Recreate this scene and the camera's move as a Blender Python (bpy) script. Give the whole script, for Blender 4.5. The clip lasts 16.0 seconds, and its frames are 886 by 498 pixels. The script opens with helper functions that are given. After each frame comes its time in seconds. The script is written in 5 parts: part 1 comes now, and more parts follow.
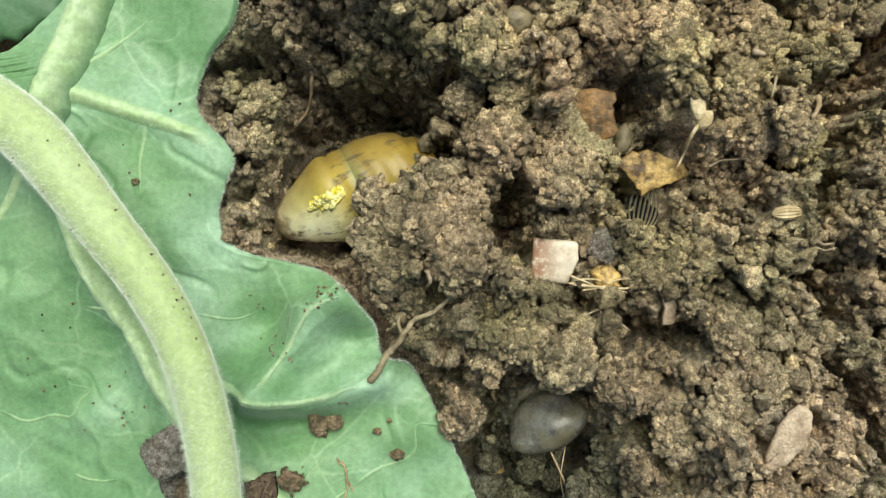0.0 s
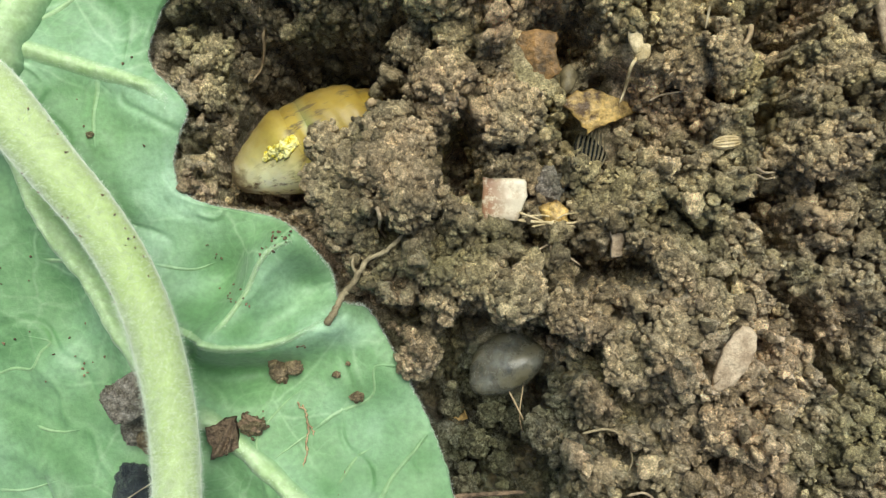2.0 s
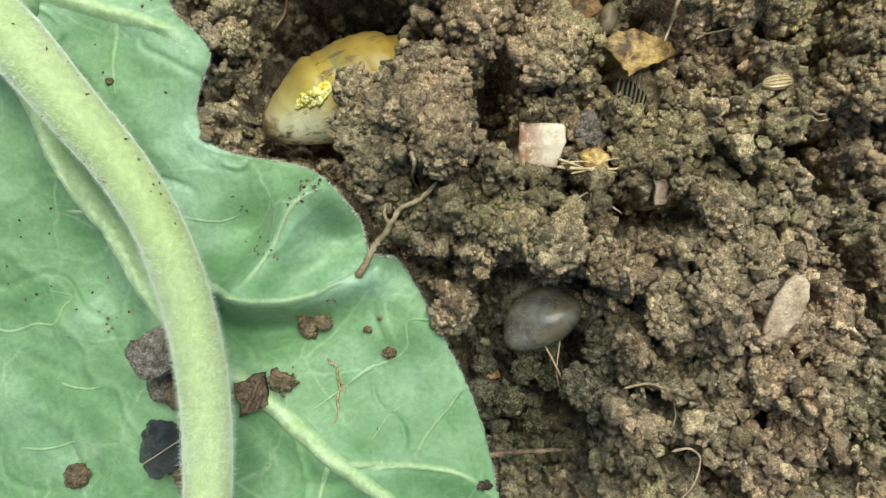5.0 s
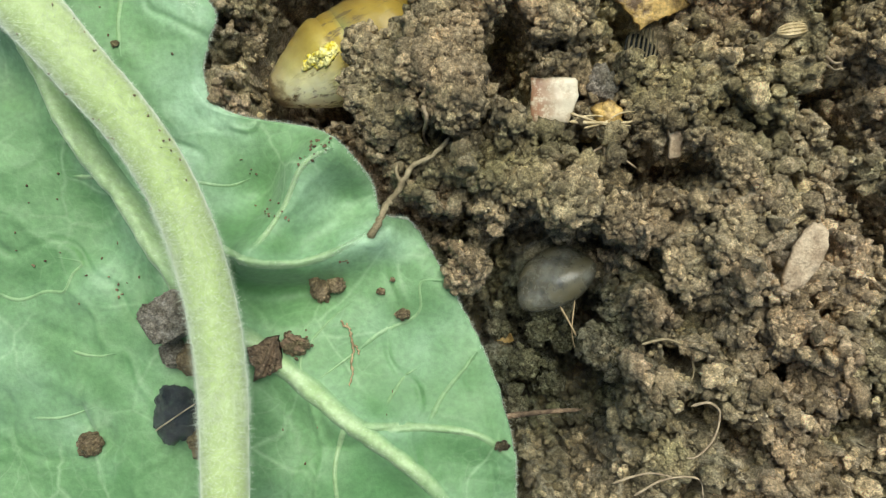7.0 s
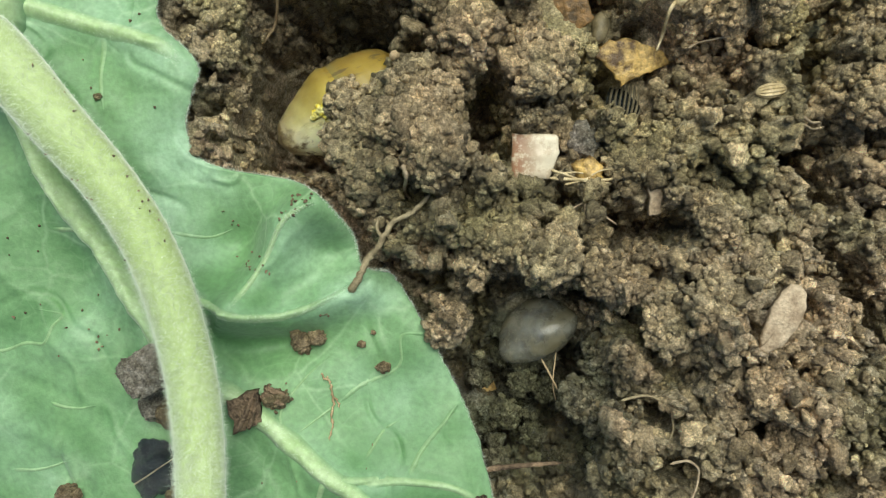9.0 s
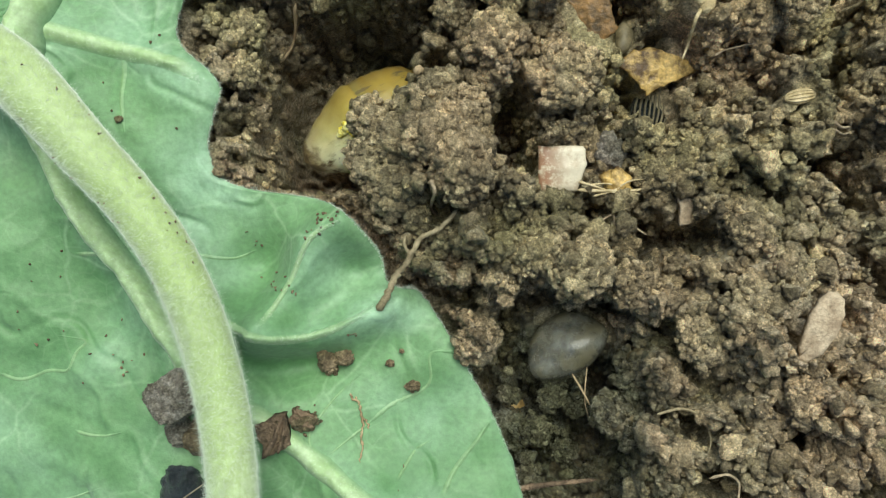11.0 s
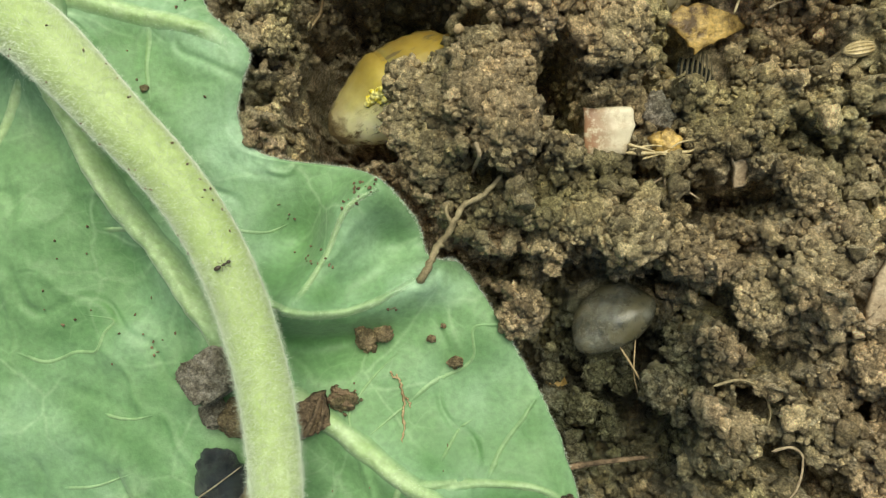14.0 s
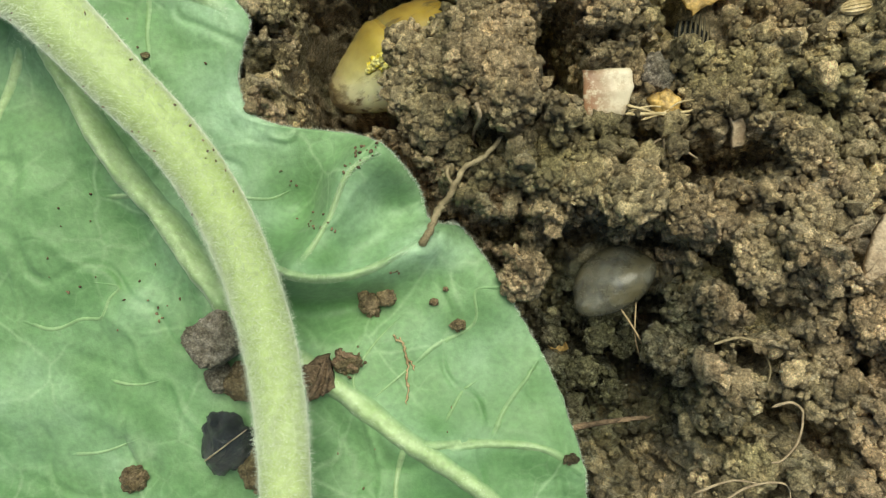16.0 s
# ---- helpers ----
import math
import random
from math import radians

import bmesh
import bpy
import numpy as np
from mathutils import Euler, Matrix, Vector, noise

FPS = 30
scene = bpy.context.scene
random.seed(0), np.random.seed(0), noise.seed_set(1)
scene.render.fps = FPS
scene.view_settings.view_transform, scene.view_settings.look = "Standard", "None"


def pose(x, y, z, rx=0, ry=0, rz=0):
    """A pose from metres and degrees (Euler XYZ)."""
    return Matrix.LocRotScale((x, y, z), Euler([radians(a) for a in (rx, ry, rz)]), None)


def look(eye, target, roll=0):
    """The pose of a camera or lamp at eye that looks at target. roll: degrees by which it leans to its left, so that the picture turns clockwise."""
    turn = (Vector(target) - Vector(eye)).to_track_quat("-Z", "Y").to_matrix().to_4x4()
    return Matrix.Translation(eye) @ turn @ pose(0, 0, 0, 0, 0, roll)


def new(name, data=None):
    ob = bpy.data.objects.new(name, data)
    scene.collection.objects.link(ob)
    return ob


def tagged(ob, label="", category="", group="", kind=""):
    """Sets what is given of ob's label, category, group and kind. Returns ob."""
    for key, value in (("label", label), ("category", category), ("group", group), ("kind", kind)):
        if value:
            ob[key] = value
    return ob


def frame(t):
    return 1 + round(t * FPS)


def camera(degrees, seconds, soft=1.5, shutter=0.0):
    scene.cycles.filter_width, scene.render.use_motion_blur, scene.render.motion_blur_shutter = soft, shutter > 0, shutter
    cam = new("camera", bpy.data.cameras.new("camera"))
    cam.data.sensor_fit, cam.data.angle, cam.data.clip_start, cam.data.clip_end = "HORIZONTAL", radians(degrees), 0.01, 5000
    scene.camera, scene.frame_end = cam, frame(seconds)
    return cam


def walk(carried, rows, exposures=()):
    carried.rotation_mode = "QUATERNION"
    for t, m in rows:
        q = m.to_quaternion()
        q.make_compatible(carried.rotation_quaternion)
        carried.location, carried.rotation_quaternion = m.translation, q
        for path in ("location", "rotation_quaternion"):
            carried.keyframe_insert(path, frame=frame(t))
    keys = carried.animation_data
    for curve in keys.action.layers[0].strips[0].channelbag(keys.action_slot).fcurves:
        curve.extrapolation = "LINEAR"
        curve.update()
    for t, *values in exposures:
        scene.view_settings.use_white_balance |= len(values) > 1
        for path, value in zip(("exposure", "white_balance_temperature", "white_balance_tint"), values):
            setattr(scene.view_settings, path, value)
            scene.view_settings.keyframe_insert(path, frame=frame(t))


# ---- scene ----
import collections

# A patch of garden soil under a hand-held camera. Lengths below are in millimetres and become metres in the meshes.
MM = 0.001

cam = camera(60.0, 16.0, soft=1.15)
# seconds, eye in mm, turn in degrees (straight down is 0, 0, 0)
PATH = [
    (0, 1.47, 16.94, 140.95, -0.05, 0.88, 3.38),
    (0.5, 6.24, 16.88, 145.36, 0.14, -0.18, 3.33),
    (1, 9.45, 13.82, 142.97, 0.13, 0.01, 3.18),
    (1.5, 8.76, 7.39, 144.48, 0.22, 0.51, 2.37),
    (2, 9.14, 4.36, 143.55, 0.69, 0.16, 1.57),
    (2.5, 6.14, 5.47, 142.35, 0.32, -0.06, 1.64),
    (3, 5.33, 5.18, 139.90, -0.32, -0.05, 1.45),
    (3.5, 5.84, 3.75, 138.67, -0.79, 0.48, 1.69),
    (4, 5.58, 1.37, 138.50, -0.36, 1.04, 0.88),
    (4.5, 3.98, -0.23, 137.84, -0.81, 0.66, 1.00),
    (5, 4.26, -0.86, 137.91, -0.98, 0.72, 1.23),
    (5.2, 1.72, -3.47, 137.06, -1.18, 0.69, 0.95),
    (7.3, 1.80, -7.83, 136.58, -1.22, 0.62, 0.17),
    (7.5, 1.93, -5.26, 136.82, -1.23, 0.76, 0.38),
    (8, 1.73, -5.52, 137.26, -0.92, 0.93, 0.42),
    (8.5, 3.59, -1.55, 137.26, -1.11, 0.62, 0.49),
    (8.7, 5.00, 0.50, 137.09, -0.89, 0.52, 0.54),
    (10.8, 0.02, -0.93, 133.92, 0.32, 0.30, -0.10),
    (11, -0.28, 0.05, 134.77, 0.77, 0.42, -0.86),
    (11.5, -10.45, 3.76, 133.17, 0.90, 0.32, -3.07),
    (12, -9.34, -8.57, 131.15, 0.80, 0.60, -3.26),
    (12.5, -10.47, -6.15, 129.18, 0.82, 0.76, -2.69),
    (13, -8.56, -4.33, 130.30, 0.88, 0.29, -2.47),
    (13.5, -6.97, -5.20, 129.19, 0.57, 0.19, -2.40),
    (14, -7.34, -4.95, 128.84, 0.76, 0.59, -1.88),
    (14.5, -5.74, -2.91, 129.40, 1.16, 0.32, -1.78),
    (15, -6.20, -4.02, 128.99, 1.32, 0.60, -1.50),
    (15.5, -8.54, -7.86, 129.63, 0.92, 0.67, -2.10),
    (16, -8.15, -9.91, 129.79, 0.18, 0.45, -2.57),
]
walk(cam, [(t, pose(x * MM, y * MM, z * MM, rx, ry, rz)) for t, x, y, z, rx, ry, rz in PATH],
     exposures=[(0, 0.83, 6150, 3), (1, 0.83, 6250, 2), (3, 0.82, 5950, 2), (5, 0.79, 6050, 2), (8.7, 0.70, 6150, 0), (11, 0.68, 5950, -2), (11.5, 0.68, 5950, -3), (12.2, 0.67, 6600, -4), (13, 0.65, 6850, -4), (16, 0.66, 6750, -4)])

# ---- light: bright, hazy daylight from the top of the plan ----
world = bpy.data.worlds.new("sky")
scene.world = world
world.use_nodes = True
wn = world.node_tree.nodes
sky = wn.new("ShaderNodeTexSky")
sky.sky_type = "NISHITA"
sky.sun_disc = False
sky.sun_elevation, sky.sun_rotation = radians(63), radians(13)
sky.dust_density = 3.0
world.node_tree.links.new(sky.outputs["Color"], wn["Background"].inputs["Color"])
wn["Background"].inputs["Strength"].default_value = 0.05
lamp = bpy.data.lights.new("sun", "SUN")
lamp.energy, lamp.angle, lamp.color = 2.5, radians(50), (1.0, 0.94, 0.84)
sun = new("sun", lamp)
sun.matrix_world = look((0.12, 0.5, 1.0), (0, 0, 0))


# ---- materials ----
def mat(name, rough=0.8):
    m = bpy.data.materials.new(name)
    m.use_nodes = True
    b = m.node_tree.nodes["Principled BSDF"]
    b.inputs["Roughness"].default_value = rough
    return m, m.node_tree.nodes, m.node_tree.links, b


def tex_noise(n, l, scale, detail=4, rough=0.6, coord=None):
    t = n.new("ShaderNodeTexNoise")
    t.inputs["Scale"].default_value, t.inputs["Detail"].default_value, t.inputs["Roughness"].default_value = scale, detail, rough
    if coord:
        l.new(coord, t.inputs["Vector"])
    return t.outputs["Fac"]


def ramp(n, l, fac, stops):
    r = n.new("ShaderNodeValToRGB")
    while len(r.color_ramp.elements) < len(stops):
        r.color_ramp.elements.new(0.5)
    for e, (p, c) in zip(r.color_ramp.elements, stops):
        e.position, e.color = p, (*c, 1)
    l.new(fac, r.inputs["Fac"])
    return r.outputs["Color"]


def mix(n, l, fac, a, b, mode="MIX"):
    m = n.new("ShaderNodeMix")
    m.data_type, m.blend_type = "RGBA", mode
    for value, socket in ((fac, m.inputs[0]), (a, m.inputs[6]), (b, m.inputs[7])):
        if isinstance(value, bpy.types.NodeSocket):
            l.new(value, socket)
        elif isinstance(value, tuple):
            socket.default_value = (*value, 1)
        else:
            socket.default_value = value
    return m.outputs[2]


def bump(n, l, b, height, strength, distance):
    u = n.new("ShaderNodeBump")
    u.inputs["Strength"].default_value, u.inputs["Distance"].default_value = strength, distance
    l.new(height, u.inputs["Height"])
    l.new(u.outputs["Normal"], b.inputs["Normal"])
    return u


def place_of(n):
    return n.new("ShaderNodeNewGeometry").outputs["Position"]


def soil_material(name, tint=(1, 1, 1), island=False):
    """Crumbly moist loam: pale dry skins, brown crumbs, dark moist grains, a few glints."""
    m, n, l, b = mat(name, 0.8)
    p = place_of(n)
    c = ramp(n, l, tex_noise(n, l, 700, 5, 0.7, p), [(0.3, (0.168, 0.141, 0.091)), (0.42, (0.328, 0.286, 0.194)), (0.53, (0.516, 0.460, 0.329)), (0.67, (0.74, 0.68, 0.53))])
    grit = ramp(n, l, tex_noise(n, l, 2300, 4, 0.65, p), [(0.34, (0.42, 0.41, 0.38)), (0.5, (1.0, 0.99, 0.97)), (0.66, (1.75, 1.72, 1.66))])
    c = mix(n, l, 0.72, c, grit, "MULTIPLY")
    wide = ramp(n, l, tex_noise(n, l, 130, 4, 0.6, p), [(0.33, (0.70, 0.69, 0.61)), (0.5, (0.97, 0.95, 0.90)), (0.68, (1.22, 1.15, 1.08))])
    c = mix(n, l, 1.0, c, wide, "MULTIPLY")
    if island:
        g = n.new("ShaderNodeNewGeometry")
        per = ramp(n, l, g.outputs["Random Per Island"], [(0.0, (0.50, 0.49, 0.44)), (0.45, (0.95, 0.93, 0.90)), (0.85, (1.25, 1.22, 1.16)), (1.0, (1.6, 1.55, 1.45))])
        c = mix(n, l, 1.0, c, per, "MULTIPLY")
        each = n.new("ShaderNodeObjectInfo")
        c = mix(n, l, 1.0, c, ramp(n, l, each.outputs["Random"], [(0.0, (0.76, 0.74, 0.70)), (1.0, (1.2, 1.18, 1.12))]), "MULTIPLY")
    moist = ramp(n, l, tex_noise(n, l, 22, 3, 0.5, p), [(0.36, (0.74, 0.73, 0.66)), (0.52, (0.95, 0.94, 0.90)), (0.66, (1.10, 1.05, 1.03))])
    c = mix(n, l, 1.0, c, moist, "MULTIPLY")
    hue = ramp(n, l, tex_noise(n, l, 42, 3, 0.55, p), [(0.38, (0.95, 1.0, 0.88)), (0.5, (1.0, 1.0, 1.0)), (0.62, (1.05, 0.99, 0.98))])
    c = mix(n, l, 1.0, c, hue, "MULTIPLY")
    # the soil round the bank at top right is paler and pinker, ragged at its rim
    far = n.new("ShaderNodeVectorMath")
    far.operation = "DISTANCE"
    l.new(p, far.inputs[0])
    far.inputs[1].default_value = (0.046, 0.062, 0.0)
    edge = n.new("ShaderNodeMath")
    edge.operation = "MULTIPLY_ADD"
    l.new(tex_noise(n, l, 60, 4, 0.6, p), edge.inputs[0])
    edge.inputs[1].default_value = 0.04
    l.new(far.outputs["Value"], edge.inputs[2])
    dry = n.new("ShaderNodeMapRange")
    dry.inputs["From Min"].default_value, dry.inputs["From Max"].default_value = 0.085, 0.035
    l.new(edge.outputs[0], dry.inputs["Value"])
    c = mix(n, l, dry.outputs["Result"], c, mix(n, l, 1.0, c, (1.34, 1.25, 1.16), "MULTIPLY"))
    # wet, glossy, bluish soil by the leaf; the hollow's shade is painted in, ragged-edged
    hollow_dist = n.new("ShaderNodeVectorMath")
    hollow_dist.operation = "DISTANCE"
    l.new(p, hollow_dist.inputs[0])
    hollow_dist.inputs[1].default_value = (0.019, -0.031, -0.012)
    hollow_edge = n.new("ShaderNodeMath")
    hollow_edge.operation = "MULTIPLY_ADD"
    l.new(tex_noise(n, l, 130, 5, 0.65, p), hollow_edge.inputs[0])
    hollow_edge.inputs[1].default_value = 0.030
    l.new(hollow_dist.outputs["Value"], hollow_edge.inputs[2])
    # one mask for the wetness and the painted shade
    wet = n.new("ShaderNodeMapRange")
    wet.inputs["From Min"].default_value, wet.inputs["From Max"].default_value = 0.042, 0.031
    l.new(hollow_edge.outputs[0], wet.inputs["Value"])
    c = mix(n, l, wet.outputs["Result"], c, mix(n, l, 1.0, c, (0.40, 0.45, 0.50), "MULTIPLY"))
    if tint != (1, 1, 1):
        c = mix(n, l, 1.0, c, tint, "MULTIPLY")
    l.new(c, b.inputs["Base Color"])
    dull = ramp(n, l, tex_noise(n, l, 600, 3, 0.6, p), [(0.38, (0.34,) * 3), (0.56, (0.85,) * 3)])
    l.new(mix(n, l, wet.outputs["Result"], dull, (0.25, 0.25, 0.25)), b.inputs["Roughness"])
    b.inputs["Specular IOR Level"].default_value = 0.5
    bump(n, l, b, tex_noise(n, l, 1300, 5, 0.72, p), 1.0, 0.0015)
    return m


def plain_material(name, low, high, scale, rough=0.6, relief=0.3, depth=0.0003, spec=0.5):
    m, n, l, b = mat(name, rough)
    p = place_of(n)
    c = ramp(n, l, tex_noise(n, l, scale, 5, 0.65, p), [(0.39, low), (0.61, high)])
    c = mix(n, l, 0.5, c, ramp(n, l, tex_noise(n, l, scale * 6, 3, 0.6, p), [(0.3, (0.55,) * 3), (0.7, (1.3,) * 3)]), "MULTIPLY")
    l.new(c, b.inputs["Base Color"])
    b.inputs["Specular IOR Level"].default_value = spec
    bump(n, l, b, tex_noise(n, l, scale * 4, 4, 0.6, p), relief, depth)
    return m


def leaf_material(name, low, high, net=True, sheen=0.2):
    """The matt, downy underside of a leaf: pale grey-green with a net of paler veins; "rib" marks ribs, "down" marks
    dense down and bright fold slopes painted paler.
    """
    m, n, l, b = mat(name, 0.56)
    p = place_of(n)
    c = ramp(n, l, tex_noise(n, l, 28, 4, 0.55, p), [(0.3, low), (0.7, high)])
    height = tex_noise(n, l, 160, 3, 0.5, p)
    if net:
        bend = n.new("ShaderNodeVectorMath")
        bend.operation = "MULTIPLY_ADD"
        warp = n.new("ShaderNodeTexNoise")
        warp.inputs["Scale"].default_value = 70
        l.new(p, warp.inputs["Vector"])
        l.new(warp.outputs["Color"], bend.inputs[0])
        bend.inputs[1].default_value = (0.009,) * 3
        l.new(p, bend.inputs[2])
        for scale, width, gain in ((70, 0.035, 0.30), (240, 0.06, 0.10)):
            v = n.new("ShaderNodeTexVoronoi")
            v.feature = "DISTANCE_TO_EDGE"
            v.inputs["Scale"].default_value = scale
            l.new(bend.outputs[0], v.inputs["Vector"])
            line = ramp(n, l, v.outputs["Distance"], [(0.0, (gain,) * 3), (width, (0.0,) * 3)])
            part_of = ramp(n, l, tex_noise(n, l, 40, 2, 0.5, p), [(0.42, (0.0,) * 3), (0.62, (1.0,) * 3)])
            line = mix(n, l, 1.0, line, part_of, "MULTIPLY")
            c = mix(n, l, line, c, (0.50, 0.66, 0.40))
        paleness = n.new("ShaderNodeAttribute")
        paleness.attribute_name = "down"
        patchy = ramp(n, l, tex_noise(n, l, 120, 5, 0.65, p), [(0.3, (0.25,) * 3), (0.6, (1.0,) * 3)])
        c = mix(n, l, mix(n, l, 1.0, paleness.outputs["Color"], patchy, "MULTIPLY"), c, (0.365, 0.54, 0.355))
        rib = n.new("ShaderNodeAttribute")
        rib.attribute_name = "rib"
        pale = ramp(n, l, tex_noise(n, l, 260, 5, 0.65, p), [(0.3, (0.33, 0.47, 0.20)), (0.7, (0.50, 0.63, 0.36))])
        c = mix(n, l, rib.outputs["Color"], c, pale)
    fine = ramp(n, l, tex_noise(n, l, 900, 3, 0.6, p), [(0.3, (0.84,) * 3), (0.7, (1.13,) * 3)])
    c = mix(n, l, 1.0, c, fine, "MULTIPLY")
    l.new(c, b.inputs["Base Color"])
    b.inputs["Sheen Weight"].default_value = sheen
    b.inputs["Sheen Roughness"].default_value = 0.4
    b.inputs["Subsurface Weight"].default_value = 0.0
    first = bump(n, l, b, height, 0.25, 0.0007)
    felted = n.new("ShaderNodeBump")
    felted.inputs["Strength"].default_value, felted.inputs["Distance"].default_value = 0.3, 0.0002
    l.new(tex_noise(n, l, 1800, 3, 0.6, p), felted.inputs["Height"])
    l.new(felted.outputs["Normal"], first.inputs["Normal"])
    return m


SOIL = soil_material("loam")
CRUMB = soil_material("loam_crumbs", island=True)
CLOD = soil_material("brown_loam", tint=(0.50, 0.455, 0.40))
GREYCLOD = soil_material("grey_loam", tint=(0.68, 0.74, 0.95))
LEAF = leaf_material("leaf_underside", (0.090, 0.211, 0.071), (0.198, 0.342, 0.153))
# for the second leaf: the big leaf's shade is put into this darker green
SHADELEAF = leaf_material("shaded_green_leaf", (0.04, 0.11, 0.04), (0.08, 0.18, 0.07), net=False)
STALK = leaf_material("leaf_stalk", (0.36, 0.47, 0.16), (0.48, 0.58, 0.27), net=False, sheen=0.9)
HAIR = leaf_material("leaf_down", (0.70, 0.78, 0.60), (0.82, 0.87, 0.74), net=False)
def wet_stone():
    m, n, l, b = mat("wet_pebble", 0.3)
    p = place_of(n)
    c = ramp(n, l, tex_noise(n, l, 240, 5, 0.65, p), [(0.36, (0.04, 0.042, 0.03)), (0.64, (0.24, 0.235, 0.18))])
    dust = ramp(n, l, tex_noise(n, l, 130, 7, 0.72, p), [(0.44, (0.0,) * 3), (0.58, (0.8,) * 3)])
    c = mix(n, l, dust, c, (0.17, 0.145, 0.065))
    l.new(c, b.inputs["Base Color"])
    l.new(ramp(n, l, tex_noise(n, l, 130, 7, 0.72, p), [(0.46, (0.17,) * 3), (0.62, (0.5,) * 3)]), b.inputs["Roughness"])
    b.inputs["Specular IOR Level"].default_value = 0.8
    b.inputs["Coat Weight"].default_value, b.inputs["Coat Roughness"].default_value = 0.9, 0.26
    bump(n, l, b, tex_noise(n, l, 420, 7, 0.75, p), 0.7, 0.0014)
    return m


STONE = wet_stone()
DARKSTONE = plain_material("dark_pebble", (0.010, 0.014, 0.014), (0.034, 0.044, 0.046), 520, 0.12, 0.8, 0.0020, 0.9)
_d = DARKSTONE.node_tree
_d.nodes["Principled BSDF"].inputs["Coat Weight"].default_value = 0.9
_d.nodes["Principled BSDF"].inputs["Coat Roughness"].default_value = 0.2
_d.links.new(_d.nodes["Bump"].outputs["Normal"], _d.nodes["Principled BSDF"].inputs["Coat Normal"])
MOSS = plain_material("mossy_stone", (0.11, 0.088, 0.042), (0.26, 0.21, 0.11), 240, 0.5, 0.6, 0.0006)
STRAW = plain_material("dry_fibre", (0.26, 0.18, 0.09), (0.48, 0.36, 0.20), 400, 0.7)
ROOT = plain_material("pale_root", (0.27, 0.20, 0.12), (0.48, 0.38, 0.24), 500, 0.7, 0.8, 0.0004)
PALE = plain_material("pale_husk_skin", (0.42, 0.32, 0.15), (0.70, 0.57, 0.33), 500, 0.6, 0.6, 0.0004)
TWIG = plain_material("brown_twig", (0.21, 0.165, 0.088), (0.42, 0.345, 0.20), 500, 0.7)
AMBER = plain_material("amber_leaf", (0.10, 0.055, 0.016), (0.74, 0.50, 0.16), 300, 0.4, 0.8, 0.0005)
RUST = plain_material("rusty_leaf", (0.085, 0.055, 0.022), (0.40, 0.225, 0.075), 260, 0.5, 0.8, 0.0005)
SHELL, _n, _l, _b = mat("stained_shell", 0.4)
_p = place_of(_n)
_o = _n.new("ShaderNodeSeparateXYZ")
_l.new(_n.new("ShaderNodeTexCoord").outputs["Object"], _o.inputs[0])
_side = _n.new("ShaderNodeMapRange")
_side.inputs["From Min"].default_value, _side.inputs["From Max"].default_value = 0.0022, -0.0026
_l.new(_o.outputs["X"], _side.inputs["Value"])
_stain = mix(_n, _l, 1.0, _side.outputs["Result"], ramp(_n, _l, tex_noise(_n, _l, 620, 4, 0.6, _p), [(0.42, (0.10,) * 3), (0.54, (1.0,) * 3)]), "MULTIPLY")
_c = mix(_n, _l, ramp(_n, _l, tex_noise(_n, _l, 420, 5, 0.7, _p), [(0.52, (0.0,) * 3), (0.62, (0.6,) * 3)]), (0.66, 0.58, 0.42), (0.44, 0.33, 0.20))
_c = mix(_n, _l, _stain, _c, (0.34, 0.19, 0.11))
_l.new(_c, _b.inputs["Base Color"])
bump(_n, _l, _b, tex_noise(_n, _l, 900, 4, 0.6, _p), 0.3, 0.0003)
BARK = plain_material("torn_bark", (0.085, 0.056, 0.031), (0.32, 0.22, 0.13), 420, 0.75, 1.0, 0.0010)
HUSK = plain_material("pale_husk", (0.33, 0.24, 0.145), (0.56, 0.44, 0.29), 330, 0.6, 0.8, 0.0006)
BLACK = plain_material("black_skin", (0.03, 0.022, 0.014), (0.08, 0.06, 0.04), 900, 0.35)


# ---- building blocks ----
def mesh_of(name, verts, faces, material, smooth=True):
    """A mesh from arrays in mm; faces all of one size."""
    me = bpy.data.meshes.new(name)
    verts = np.asarray(verts, np.float32) * MM
    faces = np.asarray(faces, np.int32)
    k = faces.shape[1]
    me.vertices.add(len(verts))
    me.vertices.foreach_set("co", verts.ravel())
    me.loops.add(faces.size)
    me.loops.foreach_set("vertex_index", faces.ravel())
    me.polygons.add(len(faces))
    me.polygons.foreach_set("loop_start", np.arange(0, faces.size, k, dtype=np.int32))
    me.polygons.foreach_set("use_smooth", np.full(len(faces), smooth))
    me.update(calc_edges=True)
    me.validate()
    me.materials.append(material)
    return me


def thing(name, mesh, label, category, group="", kind="", at=(0, 0, 0), turn=(0, 0, 0)):
    ob = new(name, mesh)
    ob.matrix_basis = pose(at[0] * MM, at[1] * MM, at[2] * MM, *turn)
    return tagged(ob, label, category, group, kind)


def part(name, mesh, parent, label="", at=(0, 0, 0), turn=(0, 0, 0)):
    ob = new(name, mesh)
    ob.parent = parent
    ob.matrix_basis = pose(at[0] * MM, at[1] * MM, at[2] * MM, *turn)
    return tagged(ob, label) if label else ob


_ico = {}


def ico(level):
    if level not in _ico:
        bm = bmesh.new()
        bmesh.ops.create_icosphere(bm, subdivisions=level, radius=1.0)
        _ico[level] = (np.array([v.co[:] for v in bm.verts]), np.array([[v.index for v in f.verts] for f in bm.faces]))
        bm.free()
    return _ico[level]


